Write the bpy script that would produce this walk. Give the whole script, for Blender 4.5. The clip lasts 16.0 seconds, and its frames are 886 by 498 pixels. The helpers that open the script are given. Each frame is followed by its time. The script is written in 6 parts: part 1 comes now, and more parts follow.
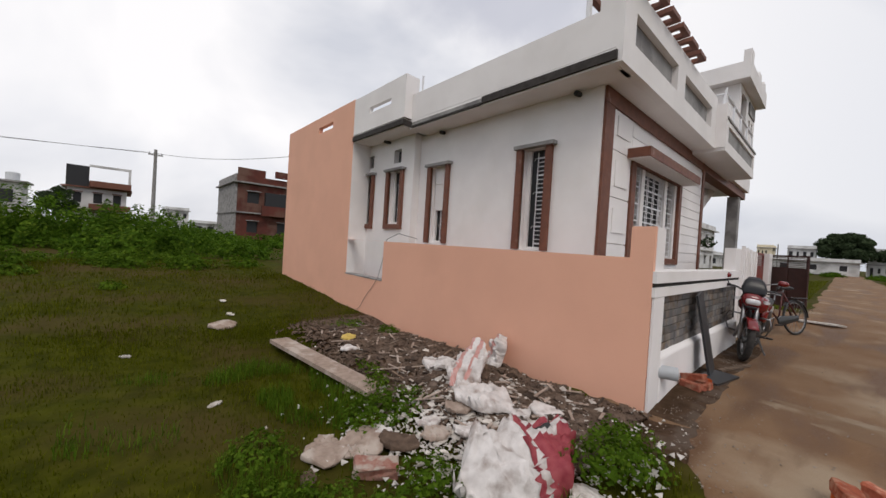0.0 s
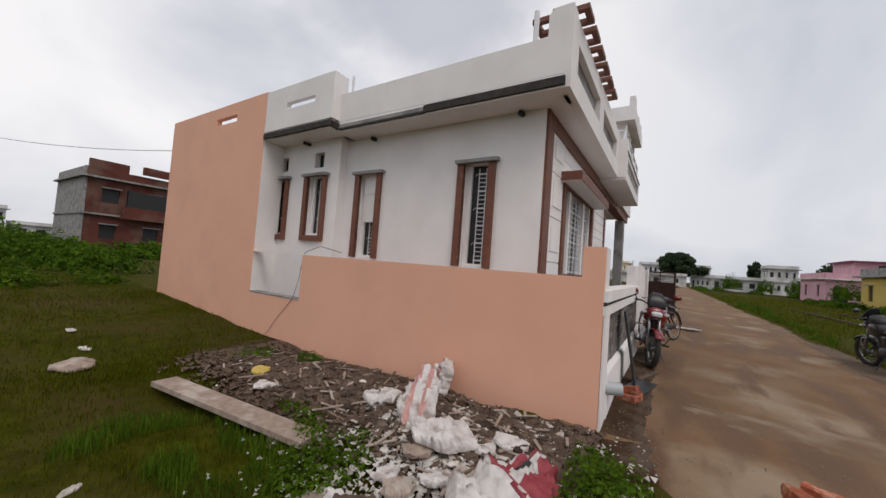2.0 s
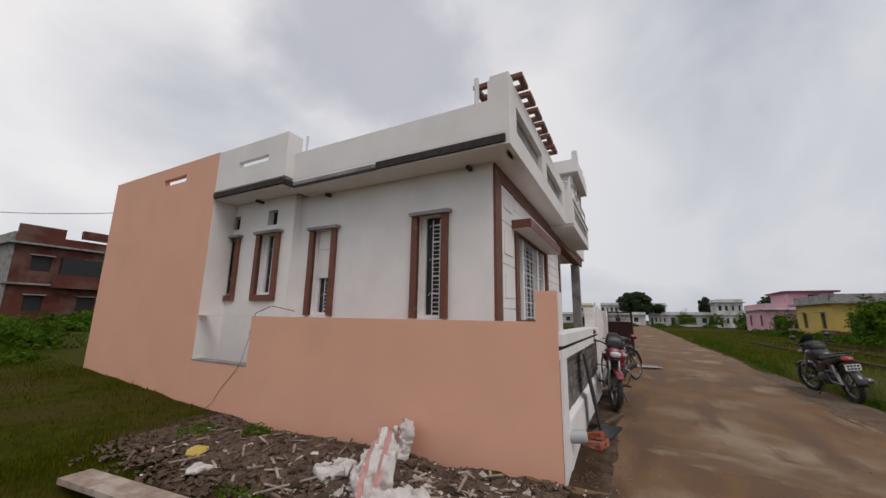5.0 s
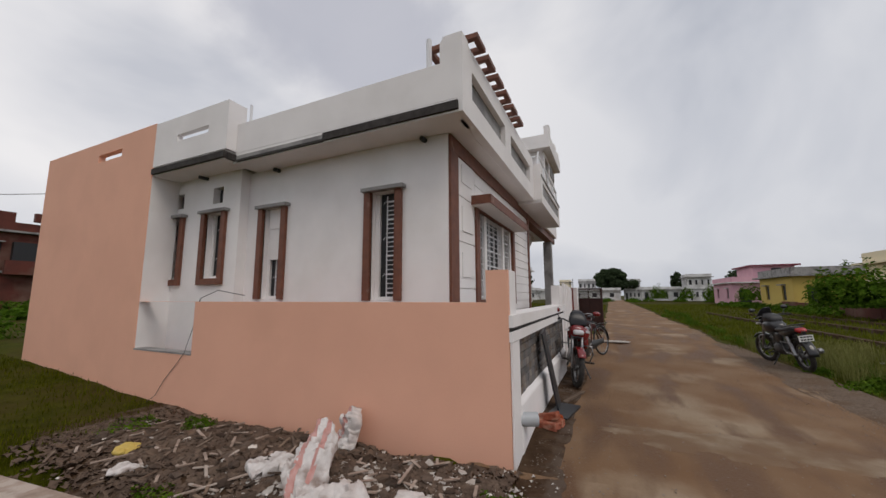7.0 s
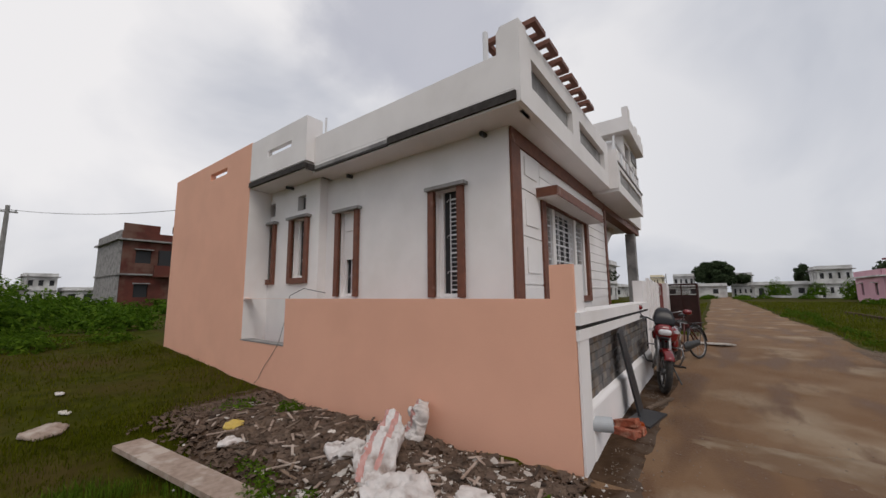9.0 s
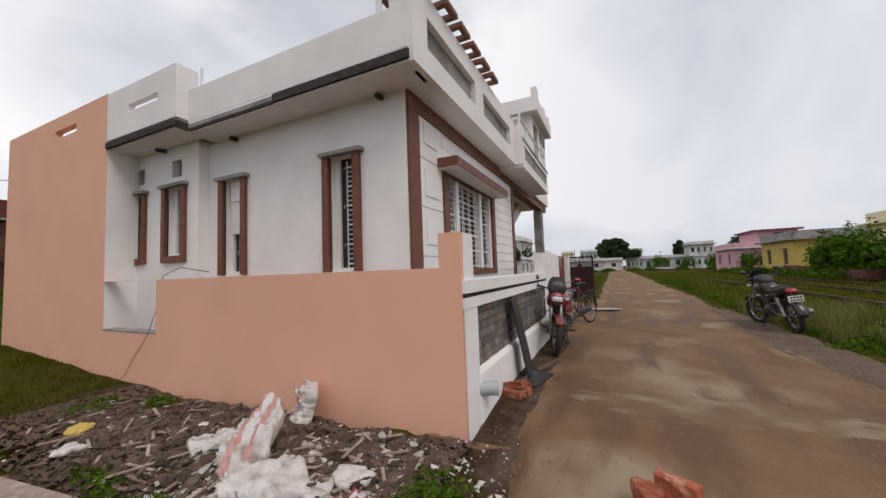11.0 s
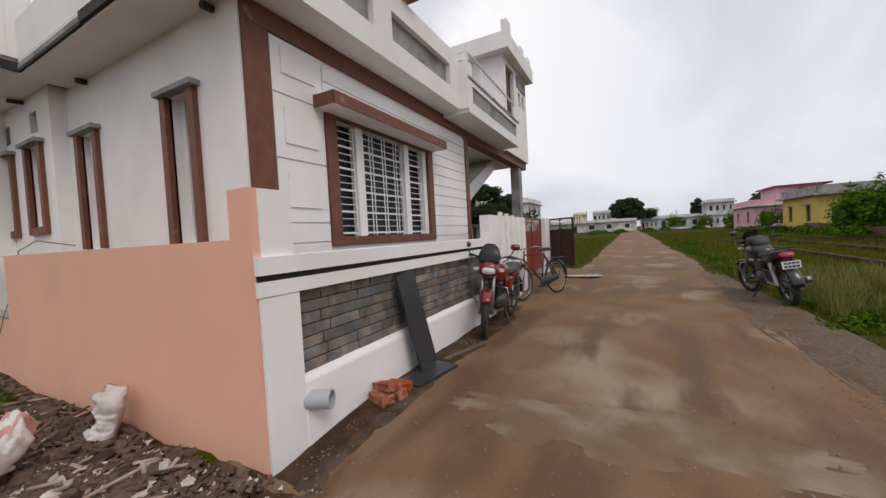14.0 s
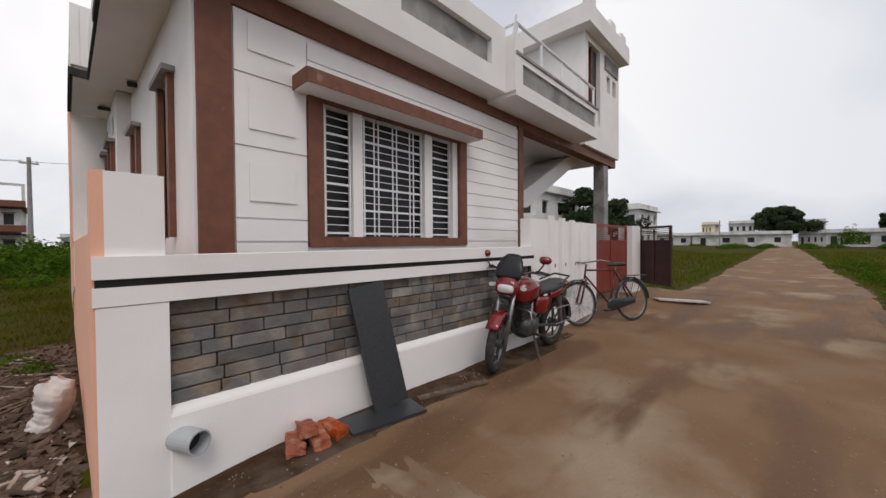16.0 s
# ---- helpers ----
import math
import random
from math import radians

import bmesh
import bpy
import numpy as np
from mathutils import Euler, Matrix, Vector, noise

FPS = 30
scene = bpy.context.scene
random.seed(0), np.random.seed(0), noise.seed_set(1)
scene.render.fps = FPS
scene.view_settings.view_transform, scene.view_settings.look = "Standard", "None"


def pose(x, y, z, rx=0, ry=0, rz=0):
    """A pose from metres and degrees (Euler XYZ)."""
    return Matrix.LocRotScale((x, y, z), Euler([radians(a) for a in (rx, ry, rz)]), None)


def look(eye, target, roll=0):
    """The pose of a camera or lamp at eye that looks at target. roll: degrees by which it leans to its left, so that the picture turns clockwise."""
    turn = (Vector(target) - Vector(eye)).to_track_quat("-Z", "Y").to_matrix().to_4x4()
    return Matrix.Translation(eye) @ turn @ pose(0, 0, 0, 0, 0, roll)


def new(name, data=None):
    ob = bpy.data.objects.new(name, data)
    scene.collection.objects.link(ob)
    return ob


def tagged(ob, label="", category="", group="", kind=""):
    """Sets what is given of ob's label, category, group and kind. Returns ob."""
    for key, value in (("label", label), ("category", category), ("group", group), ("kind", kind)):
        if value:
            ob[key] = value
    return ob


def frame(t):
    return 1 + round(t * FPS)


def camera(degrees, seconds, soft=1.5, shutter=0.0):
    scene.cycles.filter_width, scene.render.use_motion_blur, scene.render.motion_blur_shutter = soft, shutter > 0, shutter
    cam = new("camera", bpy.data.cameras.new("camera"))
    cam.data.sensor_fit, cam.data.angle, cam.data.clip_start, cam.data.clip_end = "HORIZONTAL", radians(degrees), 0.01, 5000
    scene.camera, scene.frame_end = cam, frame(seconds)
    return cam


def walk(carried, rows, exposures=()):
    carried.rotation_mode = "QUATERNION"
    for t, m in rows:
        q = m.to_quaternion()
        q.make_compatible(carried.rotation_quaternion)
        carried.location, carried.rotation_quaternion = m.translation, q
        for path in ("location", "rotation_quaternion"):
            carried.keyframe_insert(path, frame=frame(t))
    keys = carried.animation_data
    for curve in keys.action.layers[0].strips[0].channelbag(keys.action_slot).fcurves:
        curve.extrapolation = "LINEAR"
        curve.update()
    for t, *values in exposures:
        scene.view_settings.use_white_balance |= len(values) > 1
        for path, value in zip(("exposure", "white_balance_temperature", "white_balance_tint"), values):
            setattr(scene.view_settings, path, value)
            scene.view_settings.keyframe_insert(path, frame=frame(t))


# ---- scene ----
cam = camera(102.1, 16.0)
PATH = [
    (0, (-0.501, -0.259, 1.402), (0.836, 1.228, 1.377), 3.6),
    (0.5, (-0.446, -0.072, 1.432), (0.952, 1.353, 1.555), -1.2),
    (1, (-0.414, 0.068, 1.407), (1.127, 1.332, 1.57), 2.0),
    (1.5, (-0.476, 0.251, 1.42), (1.214, 1.31, 1.566), 0.7),
    (2, (-0.556, 0.376, 1.416), (1.125, 1.457, 1.499), 4.3),
    (2.5, (-0.545, 0.4, 1.423), (1.169, 1.429, 1.486), 4.7),
    (3, (-0.533, 0.396, 1.429), (1.159, 1.438, 1.657), 3.6),
    (3.5, (-0.538, 0.384, 1.409), (1.135, 1.417, 1.776), 3.3),
    (4, (-0.541, 0.361, 1.405), (1.129, 1.39, 1.793), 3.1),
    (4.5, (-0.519, 0.312, 1.422), (1.139, 1.351, 1.836), 2.1),
    (5, (-0.483, 0.262, 1.421), (1.257, 1.173, 1.795), 0.9),
    (5.2, (-0.455, 0.214, 1.433), (1.321, 1.065, 1.78), 0.3),
    (7.3, (-0.055, 0.063, 1.461), (1.744, 0.9, 1.71), -0.1),
    (7.5, (-0.08, 0.088, 1.468), (1.677, 0.998, 1.764), 1.4),
    (8, (-0.055, 0.067, 1.46), (1.569, 1.187, 1.79), 0.8),
    (8.5, (-0.007, -0.001, 1.442), (1.511, 1.266, 1.741), 1.2),
    (9, (0.023, -0.057, 1.441), (1.613, 1.131, 1.692), -0.5),
    (9.5, (0.082, -0.128, 1.419), (1.763, 0.937, 1.612), -0.2),
    (9.7, (0.076, -0.182, 1.402), (1.788, 0.839, 1.567), -0.7),
    (11.8, (0.676, -0.339, 1.341), (2.554, 0.349, 1.363), -2.5),
    (12, (0.748, -0.416, 1.333), (2.645, 0.216, 1.299), -2.7),
    (12.5, (0.981, -0.582, 1.304), (2.877, 0.054, 1.244), -4.3),
    (13, (1.247, -0.73, 1.349), (3.079, 0.072, 1.337), -4.3),
    (13.5, (1.555, -0.924, 1.354), (3.316, 0.025, 1.354), -2.4),
    (14, (1.868, -1.089, 1.34), (3.64, -0.164, 1.27), -3.1),
    (14.5, (2.255, -1.199, 1.366), (4.062, -0.344, 1.291), -2.7),
    (15, (2.566, -1.332, 1.313), (4.318, -0.366, 1.308), -2.4),
    (15.5, (2.857, -1.468, 1.312), (4.511, -0.347, 1.215), -3.9),
    (16, (3.169, -1.505, 1.327), (4.619, -0.129, 1.295), -0.4),
]
walk(cam, [(t, look(eye, target, roll)) for t, eye, target, roll in PATH], [(t, v, 6850, 12.0) for t, v in ((0.0, 0.1), (1.5, 0.02), (3.5, -0.08), (5.0, -0.16), (9.5, -0.12), (12.0, 0.18), (14.0, 0.14), (16.0, 0.1))])


# ---- light: an overcast afternoon sky with broken grey cloud ----
def make_world():
    world = bpy.data.worlds.new("overcast_sky")
    scene.world = world
    world.use_nodes = True
    nt = world.node_tree
    nt.nodes.clear()
    out = nt.nodes.new("ShaderNodeOutputWorld")
    bg = nt.nodes.new("ShaderNodeBackground")
    sky = nt.nodes.new("ShaderNodeTexSky")
    sky.sky_type, sky.sun_disc = "NISHITA", False
    sky.sun_elevation, sky.sun_rotation = radians(50), radians(215)
    sky.air_density, sky.dust_density = 1.0, 3.0
    coord = nt.nodes.new("ShaderNodeTexCoord")
    mp = nt.nodes.new("ShaderNodeMapping")
    mp.inputs["Location"].default_value = (0.35, 0.1, 0.0)
    mp.inputs["Scale"].default_value = (1.0, 1.0, 1.35)
    n1 = nt.nodes.new("ShaderNodeTexNoise")
    n1.inputs["Scale"].default_value, n1.inputs["Detail"].default_value = 1.7, 5.0
    n1.inputs["Roughness"].default_value, n1.inputs["Distortion"].default_value = 0.48, 0.5
    ramp = nt.nodes.new("ShaderNodeValToRGB")
    e = ramp.color_ramp.elements
    e[0].position, e[0].color = 0.34, (5.6, 6.0, 6.8, 1)
    e[1].position, e[1].color = 0.58, (8.7, 8.9, 9.3, 1)
    mid = e.new(0.46)
    mid.color = (7.4, 7.7, 8.3, 1)
    mix = nt.nodes.new("ShaderNodeMix")
    mix.data_type = "RGBA"
    mix.inputs["Factor"].default_value = 0.93
    bg.inputs["Strength"].default_value = 0.1
    k = nt.links.new
    k(coord.outputs["Generated"], mp.inputs["Vector"])
    k(mp.outputs["Vector"], n1.inputs["Vector"])
    k(n1.outputs["Fac"], ramp.inputs["Fac"])
    # one heavier grey cloud bank, ragged at its edge
    far = nt.nodes.new("ShaderNodeVectorMath")
    far.operation = "DISTANCE"
    far.inputs[1].default_value = (0.60, 0.50, 0.66)
    n2 = nt.nodes.new("ShaderNodeTexNoise")
    n2.inputs["Scale"].default_value, n2.inputs["Detail"].default_value, n2.inputs["Roughness"].default_value = 3.2, 6.0, 0.55
    wob = nt.nodes.new("ShaderNodeMath")
    wob.operation = "MULTIPLY_ADD"
    wob.inputs[1].default_value = 0.75
    edge = nt.nodes.new("ShaderNodeMapRange")
    edge.interpolation_type = "SMOOTHSTEP"
    edge.inputs["From Min"].default_value, edge.inputs["From Max"].default_value = 0.44, 0.70
    edge.inputs["To Min"].default_value, edge.inputs["To Max"].default_value = 0.85, 0.0
    bank = nt.nodes.new("ShaderNodeMix")
    bank.data_type = "RGBA"
    bank.inputs[7].default_value = (4.9, 5.2, 6.1, 1)
    k(coord.outputs["Generated"], far.inputs[0])
    k(coord.outputs["Generated"], n2.inputs["Vector"])
    k(n2.outputs["Fac"], wob.inputs[0])
    k(far.outputs["Value"], wob.inputs[2])
    k(wob.outputs[0], edge.inputs["Value"])
    k(edge.outputs["Result"], bank.inputs[0])
    k(ramp.outputs["Color"], bank.inputs[6])
    k(sky.outputs["Color"], mix.inputs[6])
    # the cloud is thinner and brighter over the fields behind the house
    side = nt.nodes.new("ShaderNodeVectorMath")
    side.operation = "DOT_PRODUCT"
    side.inputs[1].default_value = (0.10, 0.94, 0.33)
    lift = nt.nodes.new("ShaderNodeMapRange")
    lift.interpolation_type = "SMOOTHSTEP"
    lift.inputs["From Min"].default_value, lift.inputs["From Max"].default_value = -0.1, 0.75
    tint = nt.nodes.new("ShaderNodeMix")
    tint.data_type = "RGBA"
    tint.inputs[6].default_value, tint.inputs[7].default_value = (0.84, 0.87, 0.915, 1), (1.10, 1.10, 1.10, 1)
    times = nt.nodes.new("ShaderNodeMix")
    times.data_type, times.blend_type = "RGBA", "MULTIPLY"
    times.inputs["Factor"].default_value = 1.0
    k(coord.outputs["Generated"], side.inputs[0])
    k(side.outputs["Value"], lift.inputs["Value"])
    k(lift.outputs["Result"], tint.inputs[0])
    k(bank.outputs[2], times.inputs[6])
    k(tint.outputs[2], times.inputs[7])
    k(times.outputs[2], mix.inputs[7])
    k(mix.outputs[2], bg.inputs["Color"])
    k(bg.outputs["Background"], out.inputs["Surface"])
    sun = bpy.data.lights.new("sun", "SUN")
    sun.energy, sun.angle, sun.color = 1.0, radians(25), (1.0, 0.96, 0.9)
    lamp = new("sun", sun)
    lamp.matrix_world = look((-20, -30, 45), (0, 0, 0))


make_world()


# ---- materials ----
def material(name, base, second=None, scale=6.0, rough=0.8, metal=0.0, bump=0.15, bump_scale=60.0, third=None,
             third_scale=1.2, third_cut=(0.5, 0.62), random_hue=0.0, coat=0.0, alpha_glass=False, spec=0.4):
    """A node material: grain between two colours, larger stains of a third, and fine relief, in metres."""
    m = bpy.data.materials.new(name)
    m.use_nodes = True
    nt = m.node_tree
    p = nt.nodes["Principled BSDF"]
    p.inputs["Roughness"].default_value = rough
    p.inputs["Metallic"].default_value = metal
    p.inputs["Specular IOR Level"].default_value = spec
    if coat:
        p.inputs["Coat Weight"].default_value = coat
        p.inputs["Coat Roughness"].default_value = 0.08
    geo = nt.nodes.new("ShaderNodeNewGeometry")
    k = nt.links.new

    def tex(sc, detail=4.0):
        n = nt.nodes.new("ShaderNodeTexNoise")
        n.inputs["Scale"].default_value, n.inputs["Detail"].default_value = sc, detail
        k(geo.outputs["Position"], n.inputs["Vector"])
        return n

    def blend(fac, a, b):
        x = nt.nodes.new("ShaderNodeMix")
        x.data_type = "RGBA"
        for slot, v in ((0, fac), (6, a), (7, b)):
            if isinstance(v, tuple):
                x.inputs[slot].default_value = (*v, 1)
            else:
                k(v, x.inputs[slot])
        return x.outputs[2]

    def cut(value, a, b):
        r = nt.nodes.new("ShaderNodeMapRange")
        r.inputs["From Min"].default_value, r.inputs["From Max"].default_value = a, b
        k(value, r.inputs["Value"])
        return r.outputs["Result"]

    colour = base
    if second:
        colour = blend(cut(tex(scale).outputs["Fac"], 0.35, 0.65), base, second)
    if third:
        colour = blend(cut(tex(third_scale, 6.0).outputs["Fac"], *third_cut), colour, third)
    if random_hue:
        info = nt.nodes.new("ShaderNodeObjectInfo")
        hs = nt.nodes.new("ShaderNodeHueSaturation")
        k(cut(info.outputs["Random"], -0.0, 1.0), hs.inputs["Value"])
        r = hs.inputs["Value"].links[0].from_node
        r.inputs["To Min"].default_value, r.inputs["To Max"].default_value = 1 - random_hue, 1 + random_hue
        if isinstance(colour, tuple):
            hs.inputs["Color"].default_value = (*colour, 1)
        else:
            k(colour, hs.inputs["Color"])
        wave = nt.nodes.new("ShaderNodeMath")
        wave.operation = "MULTIPLY"
        wave.inputs[1].default_value = 7.3
        frac = nt.nodes.new("ShaderNodeMath")
        frac.operation = "FRACT"
        k(info.outputs["Random"], wave.inputs[0])
        k(wave.outputs[0], frac.inputs[0])
        sat = cut(frac.outputs[0], 0.0, 1.0)
        sat.node.inputs["To Min"].default_value, sat.node.inputs["To Max"].default_value = (0.35, 1.5) if "stone" in name else (0.88, 1.1)
        k(sat, hs.inputs["Saturation"])
        colour = hs.outputs["Color"]
    if isinstance(colour, tuple):
        p.inputs["Base Color"].default_value = (*colour, 1)
    else:
        k(colour, p.inputs["Base Color"])
    if bump:
        b = nt.nodes.new("ShaderNodeBump")
        b.inputs["Strength"].default_value, b.inputs["Distance"].default_value = bump, 0.02
        k(tex(bump_scale, 5.0).outputs["Fac"], b.inputs["Height"])
        k(b.outputs["Normal"], p.inputs["Normal"])
    return m


def leafy(name, a, b, c, rough=0.75):
    """Foliage: each leaf its own green, with some light passing through."""
    m = bpy.data.materials.new(name)
    m.use_nodes = True
    nt = m.node_tree
    p = nt.nodes["Principled BSDF"]
    p.inputs["Roughness"].default_value = rough
    p.inputs["Specular IOR Level"].default_value = 0.06
    geo = nt.nodes.new("ShaderNodeNewGeometry")
    ramp = nt.nodes.new("ShaderNodeValToRGB")
    e = ramp.color_ramp.elements
    e[0].color, e[1].color = (*a, 1), (*c, 1)
    e.new(0.6).color = (*b, 1)
    noise_node = nt.nodes.new("ShaderNodeTexNoise")
    noise_node.inputs["Scale"].default_value = 0.7
    add = nt.nodes.new("ShaderNodeMath")
    add.operation = "MULTIPLY_ADD"
    add.inputs[1].default_value = 0.5
    half = nt.nodes.new("ShaderNodeMath")
    half.operation = "MULTIPLY"
    half.inputs[1].default_value = 0.5
    k = nt.links.new
    k(geo.outputs["Position"], noise_node.inputs["Vector"])
    k(geo.outputs["Random Per Island"], add.inputs[0])
    k(noise_node.outputs["Fac"], half.inputs[0])
    k(half.outputs[0], add.inputs[2])
    k(add.outputs[0], ramp.inputs["Fac"])
    k(ramp.outputs["Color"], p.inputs["Base Color"])
    tr = nt.nodes.new("ShaderNodeBsdfTranslucent")
    k(ramp.outputs["Color"], tr.inputs["Color"])
    ms = nt.nodes.new("ShaderNodeMixShader")
    ms.inputs[0].default_value = 0.3
    k(p.outputs[0], ms.inputs[1])
    k(tr.outputs[0], ms.inputs[2])
    k(ms.outputs[0], nt.nodes["Material Output"].inputs["Surface"])
    return m


